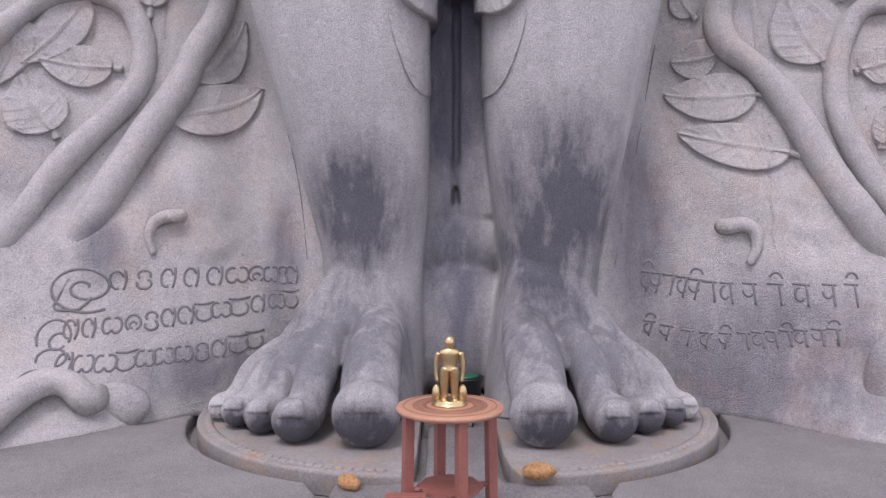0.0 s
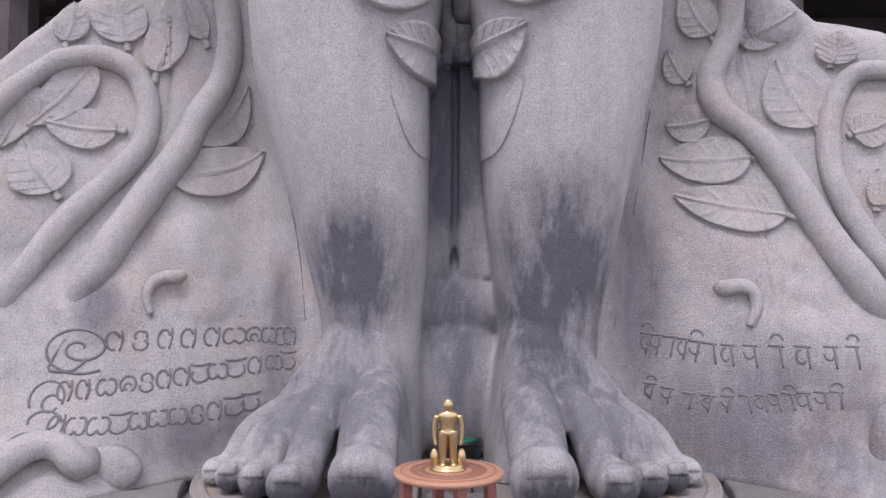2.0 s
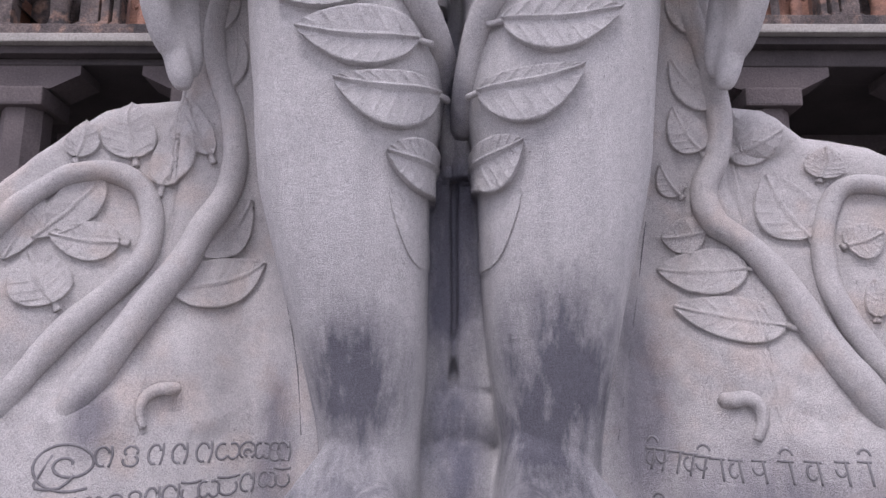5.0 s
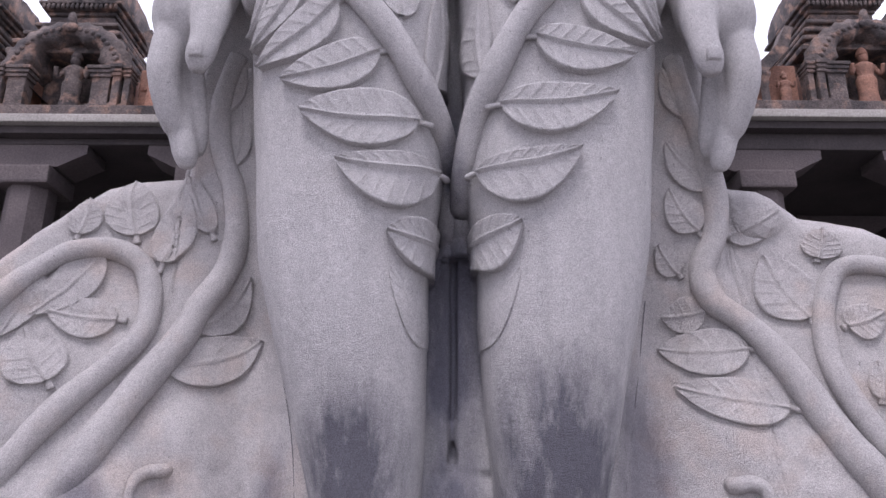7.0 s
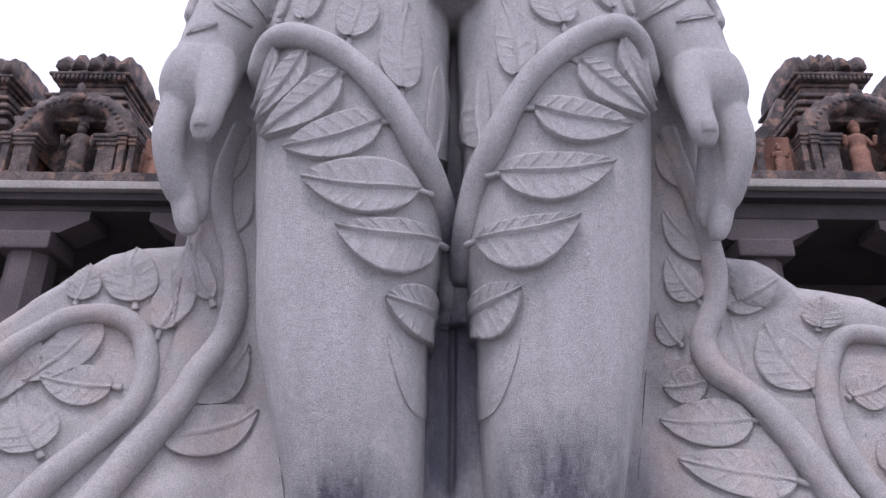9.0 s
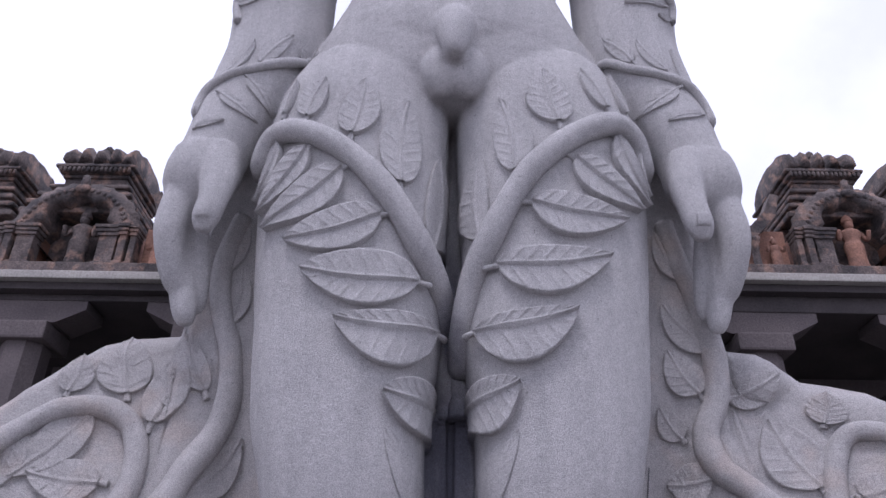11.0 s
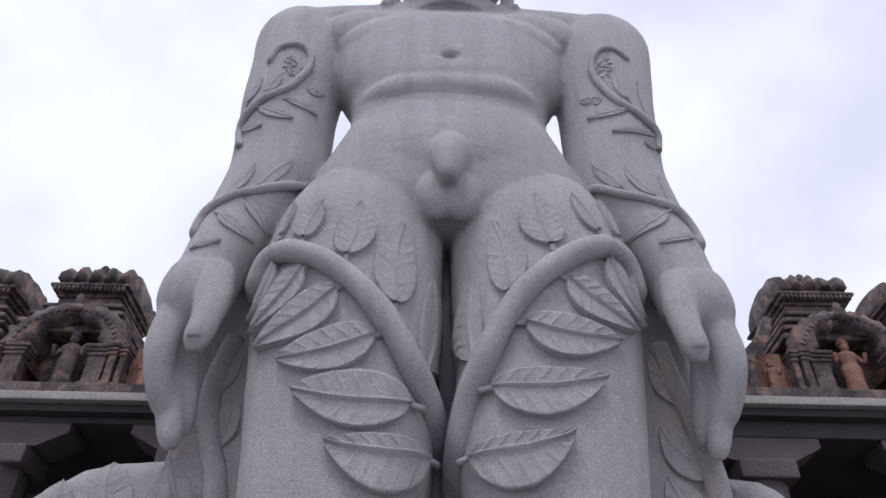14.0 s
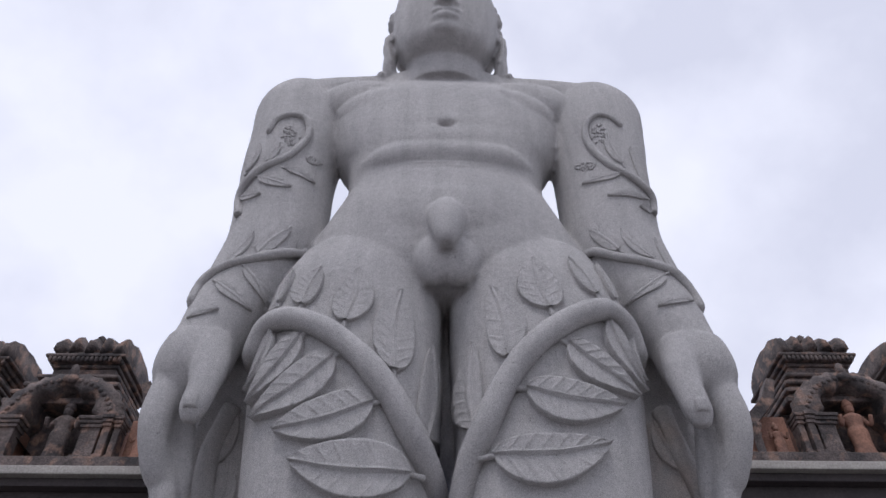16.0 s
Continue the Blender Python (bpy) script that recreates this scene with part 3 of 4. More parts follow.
pavement = tagged(new("pavement"), "large worn grey paving slabs with a dark gap round the plinths", "pavement", kind="structure")
for side in (-1, 1):
    bm = bmesh.new()
    inner = [plinth_edge(side, k / 24) for k in range(25)]
    prism(bm, inner + [(side * 0.36, 5.3), (side * 0.33, 5.6), (side * 0.33, 8.3), (side * 2.47, 8.3)], -0.12, 0.05, 0.02)
    slab = thing("foot_plinth", bm, PLINTH, "low rounded granite plinth slab under the carved foot, rust-stained edge", "plinth", "foot plinths", smooth=False)
    bm = bmesh.new()
    for k in range(34):
        x, y = plinth_edge(side, 0.1 + 0.85 * k / 33, -0.10)
        bmesh.ops.create_uvsphere(bm, u_segments=8, v_segments=5, radius=0.045, matrix=Matrix.Translation((x, y, 0.05)) @ Matrix.Diagonal((1, 1, 0.35, 1)))
    part("petal_border", bm, PLINTH, slab, "worn carved petal border")
    bm = bmesh.new()
    edge = [plinth_edge(side, k / 24, 0.09) for k in range(25)]
    cut = 20
    prism(bm, edge[:cut] + [(side * 0.98, 4.9), (side * 1.0, 4.2), (side * 1.2, 2.0), (side * 9.0, 2.0), (side * 9.0, 8.5), (side * 2.55, 8.5)], -0.12, 0.0, 0.03)
    part("paving_slab", bm, PAVING, pavement, smooth=False)
    bm = bmesh.new()
    prism(bm, [(side * 1.16, 1.95), (side * 1.16, -4.0), (side * 9, -4.0), (side * 9, 1.95)], -0.12, 0.0, 0.03)
    part("paving_slab", bm, PAVING, pavement, smooth=False)
bm = bmesh.new()
prism(bm, [(-0.92, 4.2), (-0.88, 5.1), (-0.6, 5.1), (-0.30, 5.16), (-0.26, 5.3), (-0.26, 6.6), (0.26, 6.6), (0.26, 5.3), (0.30, 5.16), (0.6, 5.1), (0.88, 5.1), (0.9, 4.2), (1.1, 2.0), (-1.1, 2.0)], -0.12, -0.005, 0.03)
part("paving_slab", bm, PAVING, pavement, smooth=False)
bm = bmesh.new()
prism(bm, [(-1.1, 1.95), (1.1, 1.95), (1.1, -4), (-1.1, -4)], -0.12, 0.0, 0.03)
part("paving_slab", bm, PAVING, pavement, smooth=False)
for x0, x1 in ((-0.3, -0.13), (-0.11, 0.13), (0.15, 0.3)):
    bm = bmesh.new()
    box(bm, (x0, 6.64, -0.12), (x1, 8.2, 0.02 + 0.015 * (x0 > -0.2)), 0.012)
    part("paving_slab", bm, PAVING, pavement, smooth=False)

# ---- stool with the small brass figure ----
stool = tagged(new("round_stool"), "round red-brown wooden stool with a carved inlaid top", "stool")
SX, SY, ST = -0.09, 4.22, 0.75
bm = bmesh.new()
lathe(bm, [(0.0, -0.035), (0.285, -0.035), (0.302, -0.028), (0.308, -0.015), (0.303, -0.003), (0.292, 0.0), (0.0, 0.0)], 64, (SX, SY, ST))
part("stool_top", bm, TOPWOOD, stool, "light brown carved round top")
for r0, r1 in ((0.20, 0.215), (0.135, 0.195), (0.262, 0.268)):
    bm = bmesh.new()
    n = 64
    ring = [[(SX + r * math.cos(math.tau * i / n), SY + r * math.sin(math.tau * i / n), ST + z) for i in range(n)] for r, z in ((r0, 0.0005), (r0, 0.003), (r1, 0.003), (r1, 0.0005))]
    skin(bm, ring, False)
    part("inlay_ring", bm, INLAY, stool, "dark carved ring")
for k in range(4):
    a = radians(14 + 90 * k)
    lx, ly = 0.24 * math.cos(a), 0.24 * math.sin(a)
    bm = bmesh.new()
    box(bm, (-0.028, -0.028, 0.0), (0.028, 0.028, ST - 0.034), 0.005)
    bmesh.ops.rotate(bm, verts=bm.verts, cent=(0, 0, 0), matrix=Matrix.Rotation(a + 0.2, 3, "Z"))
    for v in bm.verts:
        s = 1.05 - 0.05 * v.co.z / ST
        v.co.x += SX + lx * s
        v.co.y += SY + ly * s
    part("leg", bm, WOOD, stool, smooth=False)
bm = bmesh.new()
lathe(bm, [(0.0, 0.0), (0.19, 0.0), (0.19, 0.022), (0.0, 0.022)], 8, (SX, SY, 0.27))
part("lower_shelf", bm, WOOD, stool, smooth=False)
for k in range(4):
    a = radians(14 + 90 * k)
    bm = bmesh.new()
    tube(bm, [(SX + 0.13 * math.cos(a), SY + 0.13 * math.sin(a), 0.28, 0.016), (SX + 0.24 * math.cos(a), SY + 0.24 * math.sin(a), 0.28, 0.016)], 2, 8)
    part("stretcher", bm, WOOD, stool)

bm = bmesh.new()
box(bm, (SX - 0.36, SY - 0.20, 0.268), (SX - 0.13, SY - 0.12, 0.292), 0.004)
part("loose_board", bm, WOOD, stool, "board end jutting from the shelf", smooth=False)

bm = bmesh.new()
gx, gy, gz = SX - 0.003, SY + 0.02, ST + 0.003
for s in (-1, 1):
    tube(bm, [(gx + s * 0.028, gy - 0.005, gz + 0.03, 0.016), (gx + s * 0.028, gy, gz + 0.09, 0.021), (gx + s * 0.027, gy, gz + 0.17, 0.029), (gx + s * 0.022, gy, gz + 0.21, 0.03)], 12, 12)
    tube(bm, [(gx + s * 0.06, gy, gz + 0.295, 0.019), (gx + s * 0.074, gy, gz + 0.24, 0.015), (gx + s * 0.077, gy - 0.005, gz + 0.18, 0.012), (gx + s * 0.07, gy - 0.01, gz + 0.13, 0.011)], 10, 10)
    ball(bm, (gx + s * 0.03, gy - 0.025, gz + 0.028), (0.02, 0.035, 0.014), 10, 8)
    ball(bm, (gx + s * 0.075, gy + 0.01, gz + 0.055), (0.026, 0.02, 0.055), 12, 10)
loft(bm, [(gz + 0.19, gx, gy, 0.046, 0.034), (gz + 0.225, gx, gy, 0.042, 0.03), (gz + 0.26, gx, gy, 0.048, 0.032), (gz + 0.295, gx, gy, 0.06, 0.032), (gz + 0.312, gx, gy, 0.045, 0.026), (gz + 0.32, gx, gy, 0.02, 0.02)], 16, 20)
ball(bm, (gx, gy, gz + 0.352), (0.029, 0.031, 0.038), 16, 12)
tube(bm, [(gx, gy, gz + 0.31, 0.018), (gx, gy, gz + 0.335, 0.018)], 2, 10)
lathe(bm, [(0.0, 0.0), (0.105, 0.0), (0.1, 0.012), (0.085, 0.018), (0.09, 0.026), (0.07, 0.032), (0.0, 0.032)], 24, (gx, gy, gz - 0.003))
thing("brass_statuette", bm, BRASS, "small polished brass figure standing on the stool", "statuette")

# ---- bucket between the heels ----
bucket = tagged(new("bucket"), "dark plastic bucket with a green rim lid", "bucket")
bm = bmesh.new()
lathe(bm, [(0.0, 0.0), (0.14, 0.0), (0.165, 0.32), (0.175, 0.33), (0.175, 0.345), (0.155, 0.345), (0.13, 0.03), (0.0, 0.03)], 28, (0.07, 6.95, 0.03))
part("pail", bm, PLASTIC, bucket)
bm = bmesh.new()
lathe(bm, [(0.0, 0.0), (0.13, 0.0), (0.138, 0.02), (0.10, 0.03), (0.05, 0.04), (0.0, 0.042)], 28, (0.07, 6.95, 0.365))
part("lid", bm, GREEN, bucket, "green plastic lid")

# ---- cloister behind: eave, pillars, dark hall ----
EZ, EDGE = 6.62, {-1: 6.64, 1: 6.80}
for side in (-1, 1):
    ez, xa, xb = EDGE[side], side * 8.2 - 5.2, side * 8.2 + 5.2
    bm = bmesh.new()
    box(bm, (xa, 9.5, ez), (xb, 10.2, ez + 0.13), 0.02)
    thing("eave", bm, EAVE, "pale plastered eave slab along the cloister roof", "eave", "cloister eaves", "structure", smooth=False)
    bm = bmesh.new()
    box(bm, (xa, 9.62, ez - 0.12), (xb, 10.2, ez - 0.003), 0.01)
    thing("trim", bm, SHADED_STONE, "shaded moulding under the cloister eave", "moulding", "cloister mouldings", "structure", smooth=False)
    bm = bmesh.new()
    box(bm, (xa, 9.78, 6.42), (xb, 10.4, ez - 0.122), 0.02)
    thing("beam", bm, SHADED_STONE, "shaded stone beam carried by the cloister pillars", "beam", "cloister beams", "structure", smooth=False)
    bm = bmesh.new()
    box(bm, (xa, 9.56, ez + 0.132), (xb, 12.6, ez + 0.30), 0.015)
    thing("trim", bm, TEMPLE, "blackened stone course under the roof turrets", "stone course", "roof courses", "structure", smooth=False)
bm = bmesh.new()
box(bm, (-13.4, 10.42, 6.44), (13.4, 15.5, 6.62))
thing("ceiling", bm, SHADED_STONE, "flat stone roof over the cloister hall", "roof", kind="structure", smooth=False)
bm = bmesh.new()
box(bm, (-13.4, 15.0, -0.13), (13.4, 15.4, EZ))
thing("wall_back", bm, SHADED_STONE, "stone back wall of the shaded cloister hall", "wall", kind="structure", smooth=False)
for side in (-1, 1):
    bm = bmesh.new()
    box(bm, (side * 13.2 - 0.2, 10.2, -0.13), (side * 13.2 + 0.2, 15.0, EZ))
    thing("wall_side", bm, SHADED_STONE, "stone end wall of the shaded cloister hall", "wall", kind="structure", smooth=False)


def pillar(x, y):
    root = tagged(new("pillar"), "grey-brown granite cloister pillar with a stepped bracket capital", "pillar", "cloister pillars")
    bm = bmesh.new()
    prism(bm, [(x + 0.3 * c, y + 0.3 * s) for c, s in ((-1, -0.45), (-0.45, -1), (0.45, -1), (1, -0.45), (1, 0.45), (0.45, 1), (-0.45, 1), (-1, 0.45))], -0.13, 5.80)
    part("shaft", bm, LIT_SHAFT, root, smooth=False)
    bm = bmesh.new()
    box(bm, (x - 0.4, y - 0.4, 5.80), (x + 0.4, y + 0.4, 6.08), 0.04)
    part("capital", bm, LIT_SHAFT, root, smooth=False)
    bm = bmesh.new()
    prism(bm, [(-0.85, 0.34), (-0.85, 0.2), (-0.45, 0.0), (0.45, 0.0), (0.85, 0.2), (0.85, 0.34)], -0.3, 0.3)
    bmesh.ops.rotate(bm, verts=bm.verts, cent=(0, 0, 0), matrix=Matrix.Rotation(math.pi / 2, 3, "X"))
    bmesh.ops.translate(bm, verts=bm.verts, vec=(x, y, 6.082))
    part("bracket", bm, LIT_SHAFT, root, smooth=False)
    return root


for x in (-11.3, -8.7, -6.07, -3.5, 4.5, 7.1, 9.7, 12.3):
    pillar(x, 10.1)
    pillar(x, 12.8)


# ---- stucco turrets on the cloister roof ----
def scallop(t, cx, cz, r, lobes, depth):
    """A cusped arch edge; t from 0 (left foot) to 1 (right foot)."""
    a = math.pi * (1.12 - 1.24 * t)
    rr = r * (1.0 - depth + depth * abs(math.sin(lobes * math.pi * t)) ** 0.7)
    return cx + rr * math.cos(a), cz + rr * 1.12 * math.sin(a)


def turret(x0, y0, wings=()):
    root = tagged(new("stucco_turret"), "weathered black and ochre stucco turret with niche on the roof", "turret", "roof turrets")
    z0 = EDGE[-1 if x0 < 0 else 1] + 0.30
    # stepped tower, a little off the niche's axis
    axis, x0 = x0, x0 - (0.16 if x0 < 0 else 0.0)
    for hw, d, za, zb in ((0.95, 0.55, 0.0, 1.1), (0.98, 0.95, 1.1, 1.2), (0.86, 0.86, 1.2, 1.30), (0.93, 0.92, 1.30, 1.38), (0.76, 0.78, 1.38, 1.50), (0.83, 0.84, 1.50, 1.58), (0.66, 0.68, 1.58, 1.72), (0.72, 0.74, 1.72, 1.79),
                          (0.56, 0.60, 1.79, 1.98), (0.60, 0.64, 1.98, 2.05), (0.66, 0.70, 2.05, 2.13), (0.72, 0.76, 2.13, 2.19), (0.62, 0.68, 2.19, 2.27)):
        bm = bmesh.new()
        hw *= 0.92
        box(bm, (x0 - hw, y0 + 0.95 - d, z0 + za), (x0 + hw, y0 + 0.95 + d, z0 + zb), 0.03)
        part("tier", bm, TEMPLE, root, smooth=False)
    # knobbly vaulted crown
    bm = bmesh.new()
    rings = []
    for k in range(25):
        u = k / 24
        xx = x0 - 0.56 + 1.12 * u
        s = 0.9 + 0.16 * math.sin(u * math.pi * 9) * math.sin(u * math.pi) + 0.1 * abs(2 * u - 1) ** 3
        rings.append([(xx, y0 + 0.95 + 0.78 * s * math.cos(a), z0 + 2.25 + 0.46 * s * max(0.0, math.sin(a)) ** 0.7) for a in [math.pi * i / 12 for i in range(13)]])
    skin(bm, rings)
    for v in bm.verts:
        v.co += Vector((0, 0, 1)) * 0.09 * noise.noise(v.co * 7)
    part("crown", bm, TEMPLE, root)
    bm = bmesh.new()
    lathe(bm, [(0.05, 0), (0.09, 0.04), (0.05, 0.09), (0.07, 0.13), (0.03, 0.18), (0.0, 0.2)], 12, (x0, y0 + 0.5, z0 + 2.58))
    part("finial", bm, TEMPLE, root)
    for k in range(16):
        bm = bmesh.new()
        ball(bm, (x0 - 0.57 + 1.14 * k / 15, y0 + 0.22, z0 + 2.09), (0.035, 0.03, 0.055), 8, 6)
        part("bracket_boss", bm, TEMPLE, root)
    x0 = axis
    if not wings:
        return root
    # horseshoe arch with a cusped inner edge, standing proud of the tower
    n = 48
    outer = []
    for k in range(n + 1):
        a = math.pi * (1.08 - 1.16 * k / n)
        bump = 1.0 + 0.025 * math.cos(k * math.pi / 1.5)
        outer.append((x0 + 0.98 * bump * math.cos(a), z0 + 0.62 + 0.92 * bump * math.sin(a)))
    inner = [scallop(k / n, x0, z0 + 0.62, 0.62, 5, 0.2) for k in range(n + 1)]
    bm = bmesh.new()
    lay = []
    for off, y in ((outer, y0 - 0.02), (outer, y0 - 0.16), ([(x0 + (px - x0) * 0.86, z0 + 0.62 + (pz - z0 - 0.62) * 0.86) for px, pz in outer], y0 - 0.22),
                   ([(x0 + (px - x0) * 1.12, z0 + 0.62 + (pz - z0 - 0.62) * 1.12) for px, pz in inner], y0 - 0.22), (inner, y0 - 0.17), (inner, y0 + 0.5)):
        lay.append([bm.verts.new((px, y, max(pz, z0))) for px, pz in off])
    for a, b in zip(lay, lay[1:]):
        for k in range(n):
            bm.faces.new((a[k], a[k + 1], b[k + 1], b[k]))
    bmesh.ops.recalc_face_normals(bm, faces=bm.faces[:])
    arch = part("arch", bm, TEMPLE, root)
    for k in range(0, 26):
        a = math.pi * (1.02 - 1.04 * k / 25)
        bm = bmesh.new()
        ball(bm, (x0 + 0.80 * math.cos(a), y0 - 0.215, z0 + 0.62 + 0.76 * math.sin(a)), (0.045, 0.03, 0.045), 8, 6)
        part("arch_boss", bm, TEMPLE, arch)
    bm = bmesh.new()
    ball(bm, (x0, y0 - 0.2, z0 + 1.52), (0.07, 0.07, 0.16), 10, 8)
    ball(bm, (x0, y0 - 0.22, z0 + 1.40), (0.13, 0.06, 0.08), 10, 8)
    part("arch_crest", bm, TEMPLE, arch)
    # niche hollow
    bm = bmesh.new()
    box(bm, (x0 - 0.63, y0 + 0.44, z0), (x0 + 0.63, y0 + 0.49, z0 + 1.25))
    part("niche_back", bm, NICHE, root, "ochre painted niche wall", smooth=False)
    for s in (-1, 1):
        bm = bmesh.new()
        box(bm, (min(x0 + s * 0.60, x0 + s * 0.92), y0 - 0.03, z0), (max(x0 + s * 0.60, x0 + s * 0.92), y0 + 0.5, z0 + 0.78), 0.02)
        part("niche_cheek", bm, NICHE, root, smooth=False)
        for dx, w, depth in ((0.62, 0.17, 0.30), (0.86, 0.07, 0.34), (1.0, 0.06, 0.30)):
            bm = bmesh.new()
            cx = x0 + s * dx
            box(bm, (cx - w, y0 - depth, z0), (cx + w, y0 - 0.03, z0 + 0.07), 0.01)
            box(bm, (cx - w * 0.78, y0 - depth + 0.03, z0 + 0.065), (cx + w * 0.78, y0 - 0.03, z0 + 0.52), 0.015)
            for q, zz in enumerate((0.515, 0.575, 0.635)):
                box(bm, (cx - w * (0.95 + 0.14 * q), y0 - depth - 0.02 * q, z0 + zz), (cx + w * (0.95 + 0.14 * q), y0 - 0.03, z0 + zz + 0.055), 0.012)
            part("pilaster", bm, TEMPLE, root, smooth=False)
        if s not in wings:
            continue
        # small side niche with a sloping gable
        bm = bmesh.new()
        cx = x0 + s * 1.38
        box(bm, (cx - 0.32, y0 + 0.02, z0), (cx + 0.32, y0 + 0.4, z0 + 0.82), 0.02)
        part("side_wall", bm, NICHE, root, "ochre side wall", smooth=False)
        bm = bmesh.new()
        prism(bm, [(0.0, 0.0), (0.12, 0.02), (0.5, 0.42), (0.62, 0.8), (0.5, 0.84), (0.34, 0.5), (0.0, 0.16)], -0.1, 0.16)
        for v in bm.verts:
            px, pz, py = v.co
            v.co = (x0 + s * (1.72 - px), y0 - 0.08 + py, z0 + 0.56 + pz)
        bmesh.ops.recalc_face_normals(bm, faces=bm.faces[:])
        part("side_gable", bm, TEMPLE, root, smooth=False)
        bm = bmesh.new()
        lathe(bm, [(0.09, 0), (0.09, 0.05), (0.06, 0.07), (0.055, 0.4), (0.08, 0.44), (0.06, 0.48), (0.1, 0.54), (0.11, 0.6), (0.0, 0.6)], 12, (x0 + s * 1.62, y0 - 0.1, z0))
        part("side_column", bm, TEMPLE, root)
    return root


def niche_figure(x, y, z, h, warm):
    bm = bmesh.new()
    k = h / 1.0
    loft(bm, [(z, x, y, 0.17 * k, 0.11 * k), (z + 0.1 * k, x, y, 0.16 * k, 0.1 * k), (z + 0.3 * k, x, y, 0.13 * k, 0.09 * k), (z + 0.5 * k, x, y, 0.14 * k, 0.1 * k), (z + 0.58 * k, x, y, 0.11 * k, 0.085 * k), (z + 0.72 * k, x, y, 0.15 * k, 0.1 * k),
              (z + 0.78 * k, x, y, 0.06 * k, 0.06 * k)], 22, 14)
    ball(bm, (x, y - 0.02, z + 0.84 * k), (0.065 * k, 0.07 * k, 0.08 * k), 12, 8)
    lathe(bm, [(0.075 * k, 0), (0.08 * k, 0.04 * k), (0.05 * k, 0.11 * k), (0.0, 0.17 * k)], 12, (x, y, z + 0.88 * k))
    for s in (-1, 1):
        tube(bm, [(x + s * 0.13 * k, y, z + 0.72 * k, 0.035 * k), (x + s * 0.2 * k, y - 0.04 * k, z + 0.6 * k, 0.032 * k), (x + s * 0.21 * k, y - 0.1 * k, z + 0.72 * k, 0.028 * k)], 8, 8)
    thing("niche_figure", bm, NICHE if warm else TEMPLE, "weathered stucco figure standing in a turret niche", "statue", "niche figures")


for x in (-5.75, 6.32):
    inner = 1 if x < 0 else -1
    turret(x, 9.95, (inner,))
    turret(x - 1.95 * inner, 10.05)
    top = EDGE[-inner] + 0.30
    niche_figure(x + (0.05 if x < 0 else 0.0), 9.98, top, 1.12, x > 0)
    niche_figure(x + 1.32 * inner, 9.85, top, 0.62, True)

# ---- iron railings on the roof behind ----
for side in (-1, 1):
    rail = tagged(new("iron_railing"), "thin rusty spiked iron railing on the cloister roof", "railing", "roof railings")
    bm = bmesh.new()
    foot = EDGE[side] + 0.30
    tube(bm, [(side * 3.0, 11.2, foot + 1.3, 0.025), (side * 5.2, 11.2, foot + 1.3, 0.025)], 2, 6)
    part("rail", bm, IRON, rail)
    for k in range(14):
        bm = bmesh.new()
        xx = side * (3.05 + 0.16 * k)
        tube(bm, [(xx, 11.2, foot, 0.012), (xx, 11.2, foot + 1.45, 0.012), (xx, 11.2, foot + 1.5, 0.024), (xx, 11.2, foot + 1.62, 0.002)], 8, 6)
        part("spike", bm, IRON, rail)


# ---- carved creepers: stems and leaves following the stone ----
def surface(trees, x, z, fallback=7.0):
    """Depth and outward direction of the nearest stone surface, seen from the front, at x and height z."""
    best, nrm = None, None
    for tree in trees:
        p, n, _, _ = tree.ray_cast(Vector((x, 2.0, z)), Vector((0, 1, 0)), 12.0)
        if p is not None and (best is None or p.y < best):
            best, nrm = p.y, n
    if best is None:
        return fallback, Vector((0, -1, 0))
    if nrm.y > 0:
        nrm = -nrm
    return best, (nrm + Vector((0, -0.8, 0))).normalized()


def carved_leaf(trees, x0, z0, x1, z1, above, below, height, veins=6, bend=0.0, nu=84, nv=24):
    """A pointed leaf lying on the stone from its stalk (x0, z0) to its tip (x1, z1), with raised midrib and veins."""
    bm = bmesh.new()
    d = Vector((x1 - x0, z1 - z0))
    ln = d.length
    side = Vector((-d.y, d.x)) / max(ln, 1e-6)
    rows, last = [], 7.0
    for i in range(nu + 1):
        u = i / nu
        fat = 2.55 * u ** 0.55 * (1 - u) ** 0.82 + 0.02
        c = Vector((x0, z0)) + d * u + side * (bend * ln * math.sin(math.pi * u))
        row = []
        for j in range(nv + 1):
            v = max(-1.0, min(1.0, (2 * j / nv - 1) * nv / (nv - 2)))
            w = fat * (below if (v > 0) == (x1 < x0) else above)
            q = c + side * (w * v)
            y, nr = surface(trees, q.x, q.y, last)
            last = y
            if j in (0, nv):
                h = -0.02
            else:
                h = height * (0.95 - 0.18 * (1 - abs(v)))
                h += height * 0.45 * math.exp(-(v * w / 0.013) ** 2)
                ph = (u * veins - abs(v) * 1.1) % 1.0
                h += (0.006 + 0.06 * height) * math.exp(-((ph - 0.5) / 0.075) ** 2) * min(1.0, abs(v) * 4)
            p = Vector((q.x, y, q.y)) + nr * h
            row.append(bm.verts.new(p))
        rows.append(row)
    for a, b in zip(rows, rows[1:]):
        for j in range(nv):
            bm.faces.new((a[j], b[j], b[j + 1], a[j + 1]))
    bmesh.ops.recalc_face_normals(bm, faces=bm.faces[:])
    if sum(f.normal.y for f in bm.faces) > 0:
        bmesh.ops.reverse_faces(bm, faces=bm.faces[:])
    return bm


